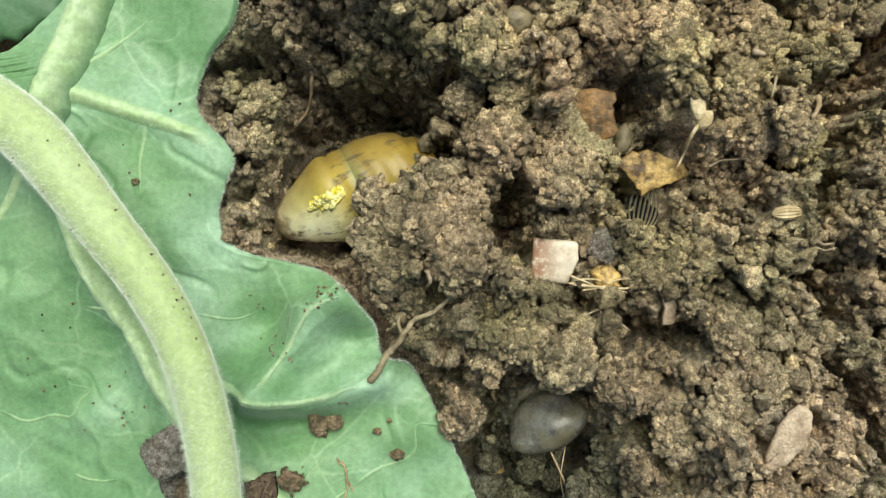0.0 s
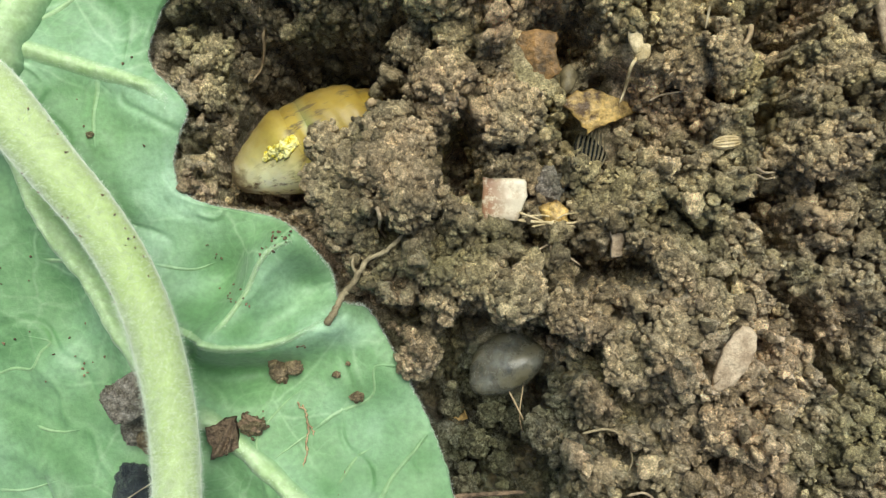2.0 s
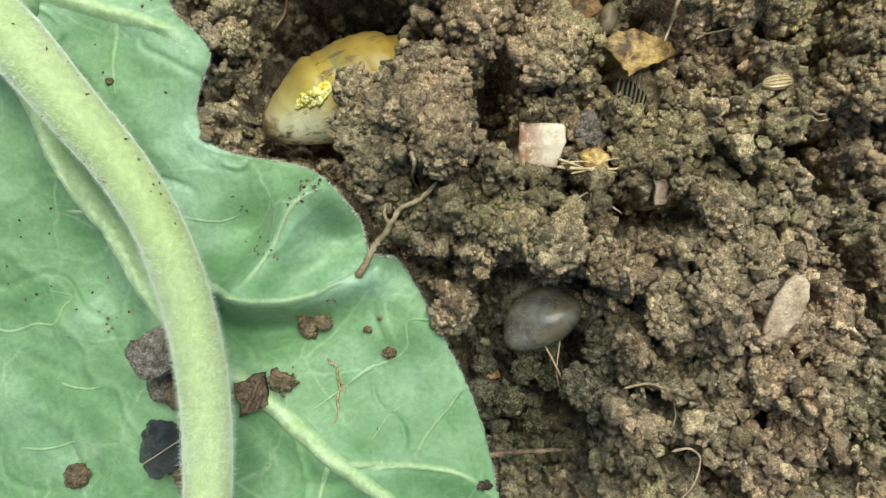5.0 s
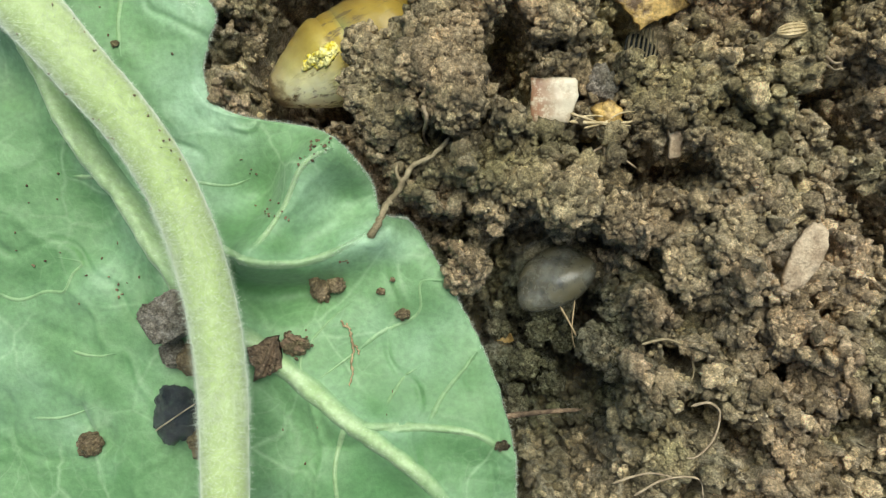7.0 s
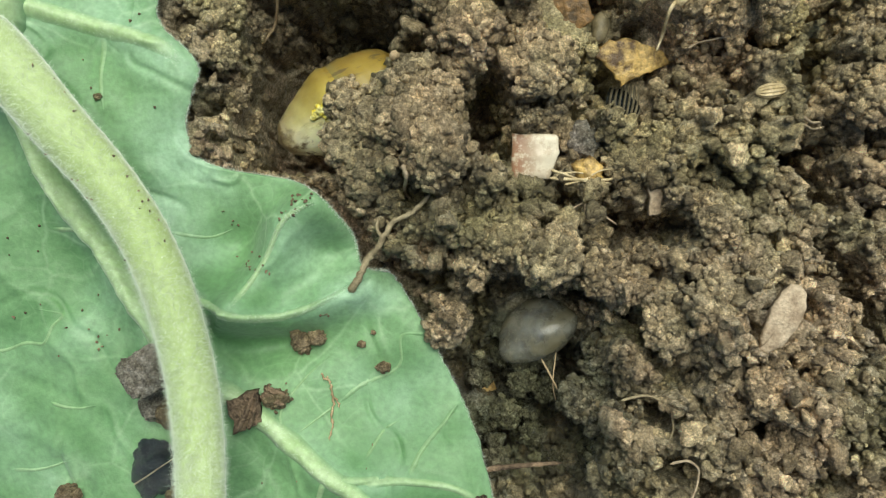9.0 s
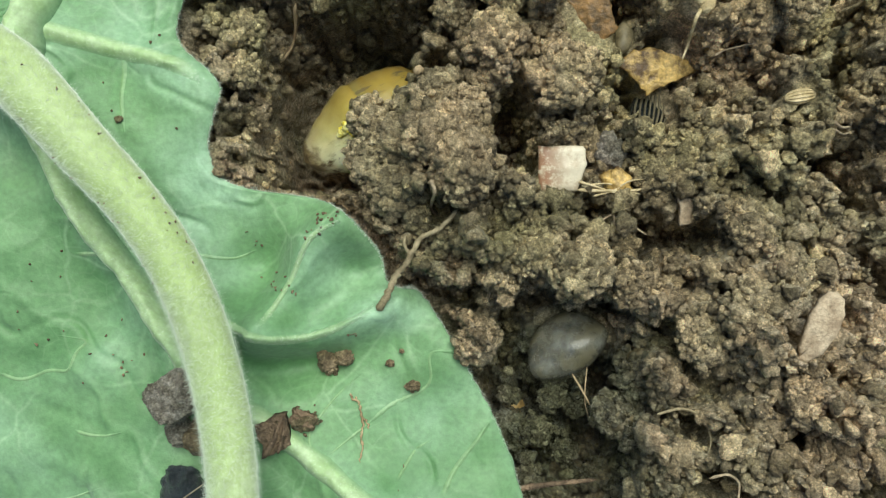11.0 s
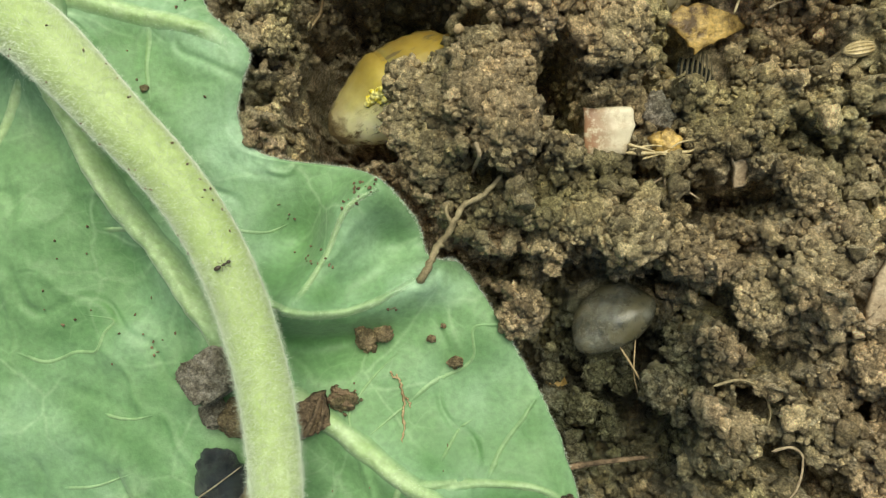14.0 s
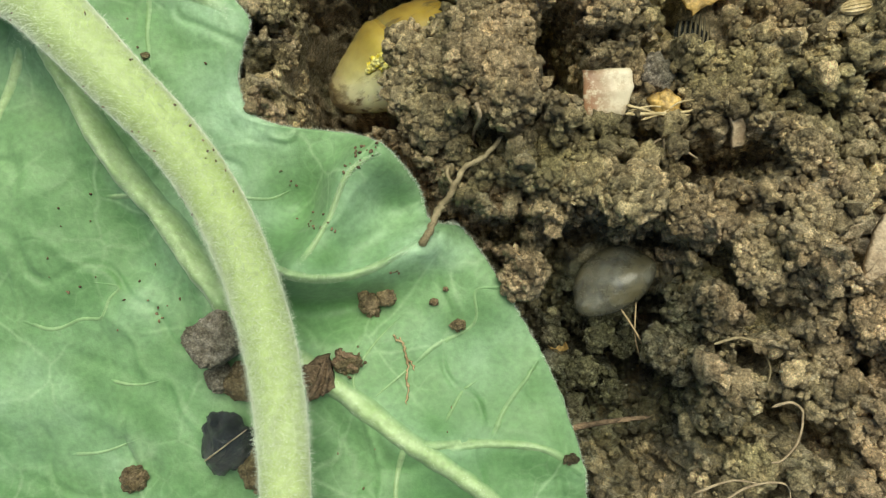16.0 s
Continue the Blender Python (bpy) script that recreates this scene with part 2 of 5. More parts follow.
def smooth_line(points, steps):
    """A Catmull-Rom line through the points."""
    p = np.array(points, float)
    p = np.vstack([2 * p[0] - p[1], p, 2 * p[-1] - p[-2]])
    out = []
    for i in range(1, len(p) - 2):
        for s in np.linspace(0, 1, steps, endpoint=False):
            a, b, c, d = p[i - 1], p[i], p[i + 1], p[i + 2]
            out.append(0.5 * (2 * b + (c - a) * s + (2 * a - 5 * b + 4 * c - d) * s * s + (3 * b - a - 3 * c + d) * s ** 3))
    return np.array(out + [p[-2]])


def tube(line, radius, sides=8, flat=1.0, wobble=0.0, rng=None):
    """Verts and quads of a tube along a line; radius: one, or one for each point. Closed by its pinched ends."""
    line = np.array(line, float)
    k = len(line)
    radius = np.broadcast_to(np.array(radius, float), (k,)).copy()
    radius[0] *= 0.3
    radius[-1] *= 0.15
    d = np.gradient(line, axis=0)
    d /= np.linalg.norm(d, axis=1)[:, None] + 1e-9
    side = np.cross(d, (0.0, 0.0, 1.0))
    side /= np.linalg.norm(side, axis=1)[:, None] + 1e-9
    up = np.cross(side, d)
    a = np.linspace(0, 2 * math.pi, sides, endpoint=False)
    r = radius[:, None, None] * np.ones((k, sides, 1))
    if wobble:
        r = r * (1 + wobble * (rng or np.random.default_rng(1)).standard_normal((k, sides, 1)))
    v = line[:, None] + r * (np.cos(a)[None, :, None] * side[:, None] + flat * np.sin(a)[None, :, None] * up[:, None])
    i, j = np.meshgrid(np.arange(k - 1), np.arange(sides), indexing="ij")
    f = np.stack([i * sides + j, i * sides + (j + 1) % sides, (i + 1) * sides + (j + 1) % sides, (i + 1) * sides + j], -1).reshape(-1, 4)
    return v.reshape(-1, 3), f


def joined(pieces):
    vs, fs, at = [], [], 0
    for v, f in pieces:
        vs.append(v)
        fs.append(np.asarray(f) + at)
        at += len(v)
    return np.vstack(vs), np.vstack(fs)


def lumpy(rng, level, size, rough=0.25, bumps=14, depth=0.25):
    """A rounded lump with smaller lumps on its skin. size: half widths in mm."""
    d, f = ico(level)
    r = np.ones(len(d))
    for _ in range(bumps):
        c = rng.standard_normal(3)
        c /= np.linalg.norm(c)
        w = rng.uniform(0.25, 0.6)
        near = np.clip(1 - (1 - d @ c) / (w * w / 2), 0, 1)
        r = np.maximum(r, 1 - depth * 0.3 + depth * np.sqrt(near) * rng.uniform(0.4, 1.0))
    r *= 1 + rough * 0.3 * rng.standard_normal(len(d)) * (0.5 if level > 2 else 1)
    return d * r[:, None] * np.array(size), f


# ---- the ground: one sheet of crumbly soil ----
XS = np.r_[-2000, -1200, -700, -400, -250, -170, -130, np.arange(-110, -50, 1.0), np.arange(-50, 98, 0.36), np.arange(98, 122, 1.0), 140, 170, 250, 400, 700, 1200, 2000]
YS = np.r_[-2000, -1200, -700, -400, -250, -150, -110, np.arange(-90, -62, 1.0), np.arange(-62, 70, 0.36), np.arange(70, 100, 1.0), 115, 150, 250, 400, 700, 1200, 2000]
GX, GY = np.meshgrid(XS, YS, indexing="ij")


def fbm(x, y, scale, seed, octaves=3):
    """Smooth value noise, about -1 to 1."""
    out, amp = np.zeros_like(x, float), 1.0
    for o in range(octaves):
        rng = np.random.default_rng(seed + o)
        grid = rng.uniform(-1, 1, (64, 64))
        u, v = x / scale * 2 ** o + 31.7 * o, y / scale * 2 ** o + 17.3 * o
        iu, iv = np.floor(u).astype(int), np.floor(v).astype(int)
        fu, fv = u - iu, v - iv
        fu, fv = fu * fu * (3 - 2 * fu), fv * fv * (3 - 2 * fv)
        g = lambda a, b: grid[(iu + a) % 64, (iv + b) % 64]
        out += amp * ((g(0, 0) * (1 - fu) + g(1, 0) * fu) * (1 - fv) + (g(0, 1) * (1 - fu) + g(1, 1) * fu) * fv)
        amp *= 0.5
    return out


H = -2.0 + 0.035 * np.clip(GX, -60, 90) + 1.6 * fbm(GX, GY, 22, 5) - 3.0 * np.clip((-25 - GX) / 25, 0, 1)
WX, WY = GX + 2.2 * fbm(GX, GY, 7, 21), GY + 2.2 * fbm(GX, GY, 7, 41)


def swell(x, y, rx, ry, height, turn=0, power=2.0):
    """A mound, or with a negative height a hollow, with a ragged rim."""
    global H
    c, s = math.cos(radians(turn)), math.sin(radians(turn))
    u, v = ((WX - x) * c + (WY - y) * s) / rx, (-(WX - x) * s + (WY - y) * c) / ry
    H = H + height * np.exp(-(u * u + v * v) ** (power / 2 * 1.0))


# mounds and banks
swell(0.5, 20, 13.5, 10, 8, 10, 6)
swell(16.6, 30, 9, 7, 5, 0, 4)
swell(18, 56, 24, 11, 7, 0, 6)
swell(50, 50, 19, 13, 7, 0, 6)
swell(25, 0, 11, 8, 5, 0, 4)
swell(8, 4, 7, 7, 3, 0, 4)
swell(4.8, -14, 4.5, 5, 3, 0, 4)
swell(50, 4.5, 5, 5, 4, 0, 3)
swell(42, 14, 11, 7, 3, 10, 4)
swell(62, -12, 16, 14, 5, 0, 4)
swell(48, -8, 9, 8, 3, 0, 4)
swell(66, 18, 8, 10, 3, 0, 4)
swell(78, 34, 8, 14, 4, 0, 4)
swell(-12, 67, 26, 8, 9, 0, 6)
swell(-37, 30, 6, 14, -2.5, 0, 4)
swell(-35, 45, 8, 9, -5, 0, 4)
swell(55, -34, 22, 14, 3, 0, 4)
# hollows
swell(-21, 29, 15, 12, -20.2, 25, 4)
swell(-20, 43, 15, 7, -15, 10, 6)
swell(-24, 15, 9, 5, -13.5, -10, 4)
swell(-22, 48, 17, 9, -9, 0, 6)
swell(-34, 48, 4, 6, -8.1)
swell(13.2, 25, 3.8, 6.2, -30, 15, 6)
swell(26, 19, 2.5, 2.5, -9.5)
swell(31, 46, 3.5, 3.5, -12.2, 0, 4)
swell(37, 26, 5, 5.5, -7, 0, 5)
swell(69, 46, 4.5, 6, -8, -35, 4)
swell(77, 57, 4, 8, -8, -35, 4)
swell(67, 30, 2.6, 5, -7, 0, 4)
swell(72, 9, 3, 4.5, -7, 30, 4)
swell(43, 2.5, 5, 3.2, -9, -25, 4)
swell(35, 2, 4, 5, -9.5, 0, 3)
swell(14, -9, 9, 7, -10.8, 0, 4)
swell(22, -27, 13, 5, -14, -35, 5)
swell(14, -36, 6, 8, -16, 0, 5)
swell(22, -45, 7, 9, -16, 30, 5)
swell(42, -24, 4, 4, -6.8, 0, 3)
swell(80, -14, 3, 6, -6, 0, 3)
swell(2, -8, 5, 3, -9.5, -40, 3)


FX, FY = GX + 0.45 * fbm(GX, GY, 1.3, 91, 3), GY + 0.45 * fbm(GX, GY, 1.3, 95, 3)


def grains(count, low, high, seed, sink, box=(-54, 101, -66, 74)):
    """Presses round grains into the sheet, so that their tops stand out of it."""
    rng = np.random.default_rng(seed)
    for _ in range(count):
        x, y = rng.uniform(box[0], box[1]), rng.uniform(box[2], box[3])
        r = low * (high / low) ** (rng.random() ** 1.6)
        i0, i1 = np.searchsorted(XS, (x - r * 1.4 - 0.4, x + r * 1.4 + 0.4))
        j0, j1 = np.searchsorted(YS, (y - r * 1.4 - 0.4, y + r * 1.4 + 0.4))
        if i1 - i0 < 2 or j1 - j0 < 2:
            continue
        im, jm = np.searchsorted(XS, x), np.searchsorted(YS, y)
        stretch, turn = rng.uniform(0.75, 1.3), rng.uniform(0, math.pi)
        c, s = math.cos(turn), math.sin(turn)
        dx, dy = FX[i0:i1, j0:j1] - x, FY[i0:i1, j0:j1] - y
        u, v = (dx * c + dy * s) * stretch, (-dx * s + dy * c) / stretch
        d2 = (u * u + v * v) / (r * r)
        top = H[min(im, len(XS) - 1), min(jm, len(YS) - 1)] + r * (rng.uniform(-0.3, 0.5) - sink)
        tilt = rng.uniform(-0.4, 0.4) * u / r + rng.uniform(-0.4, 0.4) * v / r
        cap = top + r * np.sqrt(np.clip(1 - d2, 0, None)) * rng.uniform(0.7, 1.0) + tilt * r * 0.4
        old = H[i0:i1, j0:j1]
        H[i0:i1, j0:j1] = np.where((d2 < 1) & (cap > old), cap, old)


# the plan of the leaf that lies on the soil
EDGE = smooth_line([(-41, 75), (-42, 64), (-43, 57), (-47, 50), (-48.7, 43.5), (-47.5, 39), (-42.7, 34.5), (-40.4, 31), (-41.8, 26.3), (-43, 21), (-41.8, 16),
                    (-37, 13.6), (-29, 12.3), (-23, 11), (-17.8, 8), (-13, 2), (-11.6, -3.5), (-9.5, -4.9), (-6.2, -5.3), (-2.3, -10.5), (1.9, -17.8), (6.5, -26.5),
                    (10.4, -36), (13.2, -46), (14, -54), (13, -64), (9, -78), (0, -95)], 10)
EDGE_Y = EDGE[:, 1].copy()
for _k in range(1, len(EDGE_Y)):
    EDGE_Y[_k] = min(EDGE_Y[_k], EDGE_Y[_k - 1] - 0.05)


def near_line(x, y, pts):
    """Distance to a line of points, and how far along it (0 to 1)."""
    best, along = np.full(np.shape(x), 1e9), np.zeros(np.shape(x))
    for k in range(len(pts) - 1):
        a, b = np.array(pts[k]), np.array(pts[k + 1])
        d = b - a
        s = np.clip(((x - a[0]) * d[0] + (y - a[1]) * d[1]) / (d @ d), 0, 1)
        q = np.hypot(x - a[0] - s * d[0], y - a[1] - s * d[1])
        along = np.where(q < best, (k + s) / (len(pts) - 1), along)
        best = np.minimum(best, q)
    return best, along


VEINS = [
    ([(-69, 66), (-71, 54), (-73.5, 42), (-76, 33), (-80, 27)], 3.6, 3.2),
    ([(-73, 41.8), (-65, 40), (-57, 37.8), (-48, 35.2), (-43.4, 32.0)], 1.7, 1.2),
    ([(-57.6, 37), (-58.3, 30), (-57.6, 23.5)], 0.42, 0.25),
    ([(-74.5, 30.5), (-69.6, 20.5), (-61.4, 5.5), (-53.8, -5.0), (-46.4, -16.2), (-41, -26)], 2.0, 2.2),
    ([(-79, 29), (-82, 21), (-86, 12), (-90, -4)], 1.0, 0.8),
    ([(-38, -25), (-29, -32), (-17, -41.3), (-4, -51.5), (4, -60)], 1.7, 1.1),
    ([(-18, -41), (-12.5, -42.6), (-2, -43.2), (7, -44.6), (13, -49)], 0.8, 0.7),
    ([(-2.2, -42.4), (0.3, -37.7), (4.6, -32.4), (6.6, -29.8)], 0.4, 0.2),
    ([(-42, -9.6), (-37, -11.6), (-31, -13.4), (-25, -13.3), (-19, -11.2), (-11.8, -7.2)], 0.85, 0.7),
    ([(-33.2, -11.5), (-28.3, -3.4), (-25.1, 2.9), (-22.4, 5.4), (-18.9, 6.9)], 0.6, 0.5),
    ([(-17, -41.8), (-19, -50), (-18, -60)], 0.6, 0.4),
    ([(-66, 2), (-59, 1.5), (-53, -1)], 0.5, 0.4),
    ([(-72, 45), (-66, 50), (-58, 58)], 0.7, 0.3),
    ([(-15.3, -29.6), (-11.2, -26.4), (-6.0, -24.1), (-3.9, -21.7), (-3.8, -17.0), (0.2, -16.5)], 0.32, 0.2),
    ([(-10.1, -39.4), (-7.0, -34.7), (-3.9, -32.6)], 0.28, 0.16),
    ([(-82.3, -18.7), (-77.1, -20.3), (-71.8, -18.7), (-68.1, -18.6), (-66.5, -15.5), (-65.0, -13.4), (-69.7, -12.4)], 0.3, 0.2),
    ([(-46.5, 1.6), (-40.1, 0.8), (-36.0, 2.4)], 0.3, 0.18),
    ([(-75.5, -42.5), (-69.2, -41.9), (-62.9, -39.8)], 0.3, 0.16),
    ([(-67.1, -29.4), (-62.9, -30.4), (-58.8, -29.9)], 0.26, 0.16),
    ([(-23.5, -36), (-25.5, -31), (-21.5, -25), (-16.5, -20.5)], 0.24, 0.14),
    ([(-15.3, -29.6), (-19.5, -32.6), (-23, -35)], 0.24, 0.14),
]


def leaf_height(x, y):
    x, y = np.asarray(x, float), np.asarray(y, float)
    z = -3.2 + 2.2 * fbm(x, y, 26, 71, 2) + 0.8 * fbm(x, y, 9, 81, 2) - 0.55 * np.exp(-(fbm(x, y, 18, 111, 2) / 0.07) ** 2) + 0.35 * np.exp(-(fbm(x, y, 15, 121, 2) / 0.08) ** 2)
    z = z + 0.14 * fbm(x, y, 4.5, 131, 2) - 0.12 * np.exp(-(fbm(x, y, 8, 151, 2) / 0.10) ** 2)
    # the lobe is folded: a crest that drops on one side and slopes gently on the other
    crest, _ = near_line(x, y, VEINS[9][0])
    beyond = (x + 28.3) * 0.8 - (y + 3.4) * 0.6
    z = z + 6.0 * np.exp(-(crest / np.where(beyond < 0, 3.8, 6.2)) ** 2)
    # its lower fold: a narrow crease and a rounded lip
    lip, _ = near_line(x, y, VEINS[8][0])
    below = -13.4 + 0.012 * (x + 29) ** 2 * np.where(x > -29, 1.6, 1.2) - y
    z = z + 4.2 * np.where(below > 0, np.exp(-(lip / 3.9) ** 2.4), np.exp(-(lip / 3.0) ** 2))
    z = z - 1.0 * np.exp(-((below + 1.7) / 0.8) ** 2) * np.exp(-(lip / 3.0) ** 2)
    z = z - 5.2 * np.exp(-(((x + 35) / 6) ** 2 + ((y + 0.5) / 6) ** 2)) - 3.2 * np.exp(-(((x + 17.3) / 4.0) ** 2 + ((y + 1.6) / 3.2) ** 2))
    z = z - 4.2 * np.exp(-(((x + 29) / 11) ** 2 + ((y + 19) / 4) ** 2)) + 1.6 * np.exp(-(((x + 9) / 5) ** 2 + ((y + 10) / 4) ** 2))
    for k, depth, wide in ((1, 1.8, 4), (3, 4.2, 5), (5, 2.0, 4), (6, 1.2, 3)):
        q, _ = near_line(x, y, VEINS[k][0])
        z = z + depth * np.exp(-(q / wide) ** 2)
    z = z + 5.0 * np.exp(-(((x + 76) / 12) ** 2 + ((y - 36) / 16) ** 2)) + 3.5 * np.exp(-(((x + 82) / 13) ** 2 + ((y - 10) / 17) ** 2))
    z = z - 2.0 * np.exp(-(((x + 52) / 7) ** 2 + ((y - 47) / 6) ** 2))
    return z


def down_and_light(x, y):
    """How pale the leaf is: white down along the ribs, bright fold slopes painted on the lobe, and paler patches."""
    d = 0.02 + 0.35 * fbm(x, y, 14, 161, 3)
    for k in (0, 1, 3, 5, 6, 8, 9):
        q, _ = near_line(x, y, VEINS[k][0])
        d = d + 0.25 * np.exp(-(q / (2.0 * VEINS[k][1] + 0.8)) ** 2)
    # the first three put the folded lobe's bright slopes into the colour
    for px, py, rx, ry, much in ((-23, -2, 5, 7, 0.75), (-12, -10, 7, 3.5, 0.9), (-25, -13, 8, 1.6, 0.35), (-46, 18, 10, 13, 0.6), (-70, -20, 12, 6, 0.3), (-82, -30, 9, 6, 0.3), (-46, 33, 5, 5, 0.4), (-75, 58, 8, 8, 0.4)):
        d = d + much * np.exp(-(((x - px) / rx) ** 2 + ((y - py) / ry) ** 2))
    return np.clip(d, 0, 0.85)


def gaps(count, seed, low=0.9, high=2.4):
    """Narrow dark gaps between the clods."""
    rng = np.random.default_rng(seed)
    for _ in range(count):
        x, y, r, d = rng.uniform(-48, 92), rng.uniform(-62, 70), rng.uniform(low, high), rng.uniform(3, 8)
        i0, i1 = np.searchsorted(XS, (x - 3 * r, x + 3 * r))
        j0, j1 = np.searchsorted(YS, (y - 3 * r, y + 3 * r))
        turn, k = rng.uniform(0, math.pi), rng.uniform(0.6, 1.5)
        dx, dy = WX[i0:i1, j0:j1] - x, WY[i0:i1, j0:j1] - y
        u, v = (dx * math.cos(turn) + dy * math.sin(turn)) * k / r, (dy * math.cos(turn) - dx * math.sin(turn)) / k / r
        H[i0:i1, j0:j1] -= d * np.exp(-(u * u + v * v) ** 2)


def seat(x, y, rx, ry, z, turn=0, ragged=False, slope=80):
    """Clears a bed at height z for a thing that lies in the soil."""
    global H
    c, s = math.cos(radians(turn)), math.sin(radians(turn))
    px, py = (WX, WY) if ragged else (GX, GY)
    u, v = ((px - x) * c + (py - y) * s) / rx, (-(px - x) * s + (py - y) * c) / ry
    q = np.sqrt(u * u + v * v)
    H = np.where(q < 1 + 24 / slope, np.minimum(H, z + np.clip(q - 1, 0, 2) * slope), H)


BEDS = [(20.2, 15.7, 5.5), (25, 41.5, 6), (37.6, 34, 6.5), (60.4, -11.4, 6), (20.9, -16.2, 8), (59.3, 26.6, 3.5), (28.6, 13.4, 3), (37.6, 27, 4.5), (39.6, 8.6, 3), (12.5, -30.5, 3), (41.5, 42, 3.5), (31.7, 39.2, 2.5), (10, 56.6, 3), (28.5, 18.6, 3)]
grains(420, 2.6, 6.0, 11, 0.45)
grains(1700, 1.4, 2.8, 12, 0.4)
gaps(420, 15)
seat(-22.6, 25.4, 12.4, 11, -24, 30)
seat(-31.4, 21.8, 3.0, 6.5, -46, 0, True, 90)
seat(-29.4, 31, 3.2, 8, -46, -20, True, 90)
seat(-25, 36, 5.5, 4.5, -34, 20, True, 50)
seat(-24, 15.8, 10, 2.6, -38, -4, True, 60)
seat(-19, 40, 13, 7.5, -40, 12, True)
seat(-104, 64, 42, 22, -30)
seat(12.6, 22.2, 2.5, 6.2, -26, 10, True, 90)
seat(69, 46, 3.4, 5.5, -19, -35, True, 40)
seat(77, 57, 3.2, 7, -19, -35, True, 40)
seat(67, 30, 2.2, 4.6, -18, 0, True, 40)
seat(72, 9, 2.2, 4, -17, 30, True, 40)
seat(43, 2.5, 4, 2.6, -18, -25, True, 50)
seat(31, 46.5, 2.5, 2.5, -17, 0, True)
seat(12.5, -24, 4.5, 7, -19, 10, True, 50)
seat(14, -38, 4, 7, -19, 0, True, 50)
seat(21, -32, 5.5, 3.6, -18, -30, True, 50)
seat(23, -45, 5, 7, -20, 30, True, 50)
seat(81, -14, 1.8, 5, -16, 0, True, 40)
seat(45.2, -41, 2.4, 3, -14, 0, True)
seat(29, -20, 2.5, 6, -13, -35, True)
seat(26, -37, 2.6, 7, -32, 10, True, 50)
seat(30.8, -24.5, 2.4, 4, -30, -20, True, 50)
seat(8.5, -25, 2.2, 4, -30, 20, True, 50)
seat(18, -30.5, 5, 1.6, -30, -20, True, 50)
seat(17, -40, 1.8, 5, -30, -15, True, 50)
seat(12, -16, 2.2, 6.5, -26, 0, True, 50)
seat(17, -9.4, 5, 1.6, -20, 8, True, 50)
for _x, _y, _rx, _ry, _turn in ((35.4, 3.4, 4.2, 2.8, 0), (68, 16.2, 4.6, 1.9, 0), (70.6, -0.7, 2.6, 2.0, 0), (76, -5.5, 2.0, 5.0, 0), (30, -9.8, 4.2, 1.7, 10), (38, -15.6, 4.6, 1.6, -42)):
    seat(_x, _y, _rx * 0.85, _ry * 0.85, -19, _turn, True, 90)
for _x, _y, _rx, _ry, _turn in ((44.4, -22, 3.2, 1.8, -45), (43.9, -29.5, 2.2, 2.8, 0), (61.2, -30.8, 2.5, 2.2, 0), (70.3, -41.5, 4.8, 2.0, 0), (36.3, -42.7, 4, 1.2, 5), (52.4, -45.6, 2, 1.8, 0)):
    seat(_x, _y, _rx * 0.85, _ry * 0.85, -18, _turn, True, 90)
for _x, _y, _rx, _ry, _turn in ((-34.4, 50.3, 4.5, 2.6, -30), (-5, 47.7, 6.5, 2.4, -20), (-0.1, 35, 4.6, 1.8, 0), (58.5, 35.6, 2.0, 0.8, 5)):
    seat(_x, _y, _rx * 0.85, _ry * 0.85, -17, _turn, True, 90)
for _x, _y, _rx, _ry, _turn in ((32.9, 29.1, 1.5, 3, 0), (37, 38.7, 3.2, 2.2, 0), (30, 45.3, 1.3, 3.4, 0), (25, 48.4, 5, 0.9, 0), (6.6, 45.3, 1.5, 1.4, 0), (1.3, -6.5, 5.4, 1.8, -35), (69.8, 39.5, 2.2, 4, 0)):
    seat(_x, _y, _rx * 0.85, _ry * 0.85, -17, _turn, True, 90)
LEAF_GAP = GX - np.interp(-GY, -EDGE_Y, EDGE[:, 0])
_i0, _i1 = np.searchsorted(XS, (-160, 22))
_j0, _j1 = np.searchsorted(YS, (-115, 80))
LEAF_Z, RIM = np.zeros_like(GX), np.full_like(GX, 99.0)
LEAF_Z[_i0:_i1, _j0:_j1] = leaf_height(GX[_i0:_i1, _j0:_j1], GY[_i0:_i1, _j0:_j1])
RIM[_i0:_i1, _j0:_j1], _ = near_line(GX[_i0:_i1, _j0:_j1], GY[_i0:_i1, _j0:_j1], EDGE[::5])
under = (LEAF_GAP < 0.5) & (GY > -110) & (GY < 75) & (GX > -150)
H = np.where(under, np.minimum(H, LEAF_Z - 1.6), H)
rim = (LEAF_GAP >= 0.5) & (LEAF_GAP < 4) & (GY > -110) & (GY < 75)
H = np.where(rim, np.minimum(H, LEAF_Z - 1.6 + 1.6 * (LEAF_GAP - 0.5)), H)
def slump(most, rounds):
    """Lets walls that stand too steep fall back, within the finely meshed part."""
    i0, i1 = np.searchsorted(XS, (-49.9, 97.6))
    j0, j1 = np.searchsorted(YS, (-61.9, 69.6))
    f = H[i0:i1, j0:j1]
    for _ in range(rounds):
        f[1:] = np.minimum(f[1:], f[:-1] + most)
        f[:-1] = np.minimum(f[:-1], f[1:] + most)
        f[:, 1:] = np.minimum(f[:, 1:], f[:, :-1] + most)
        f[:, :-1] = np.minimum(f[:, :-1], f[:, 1:] + most)


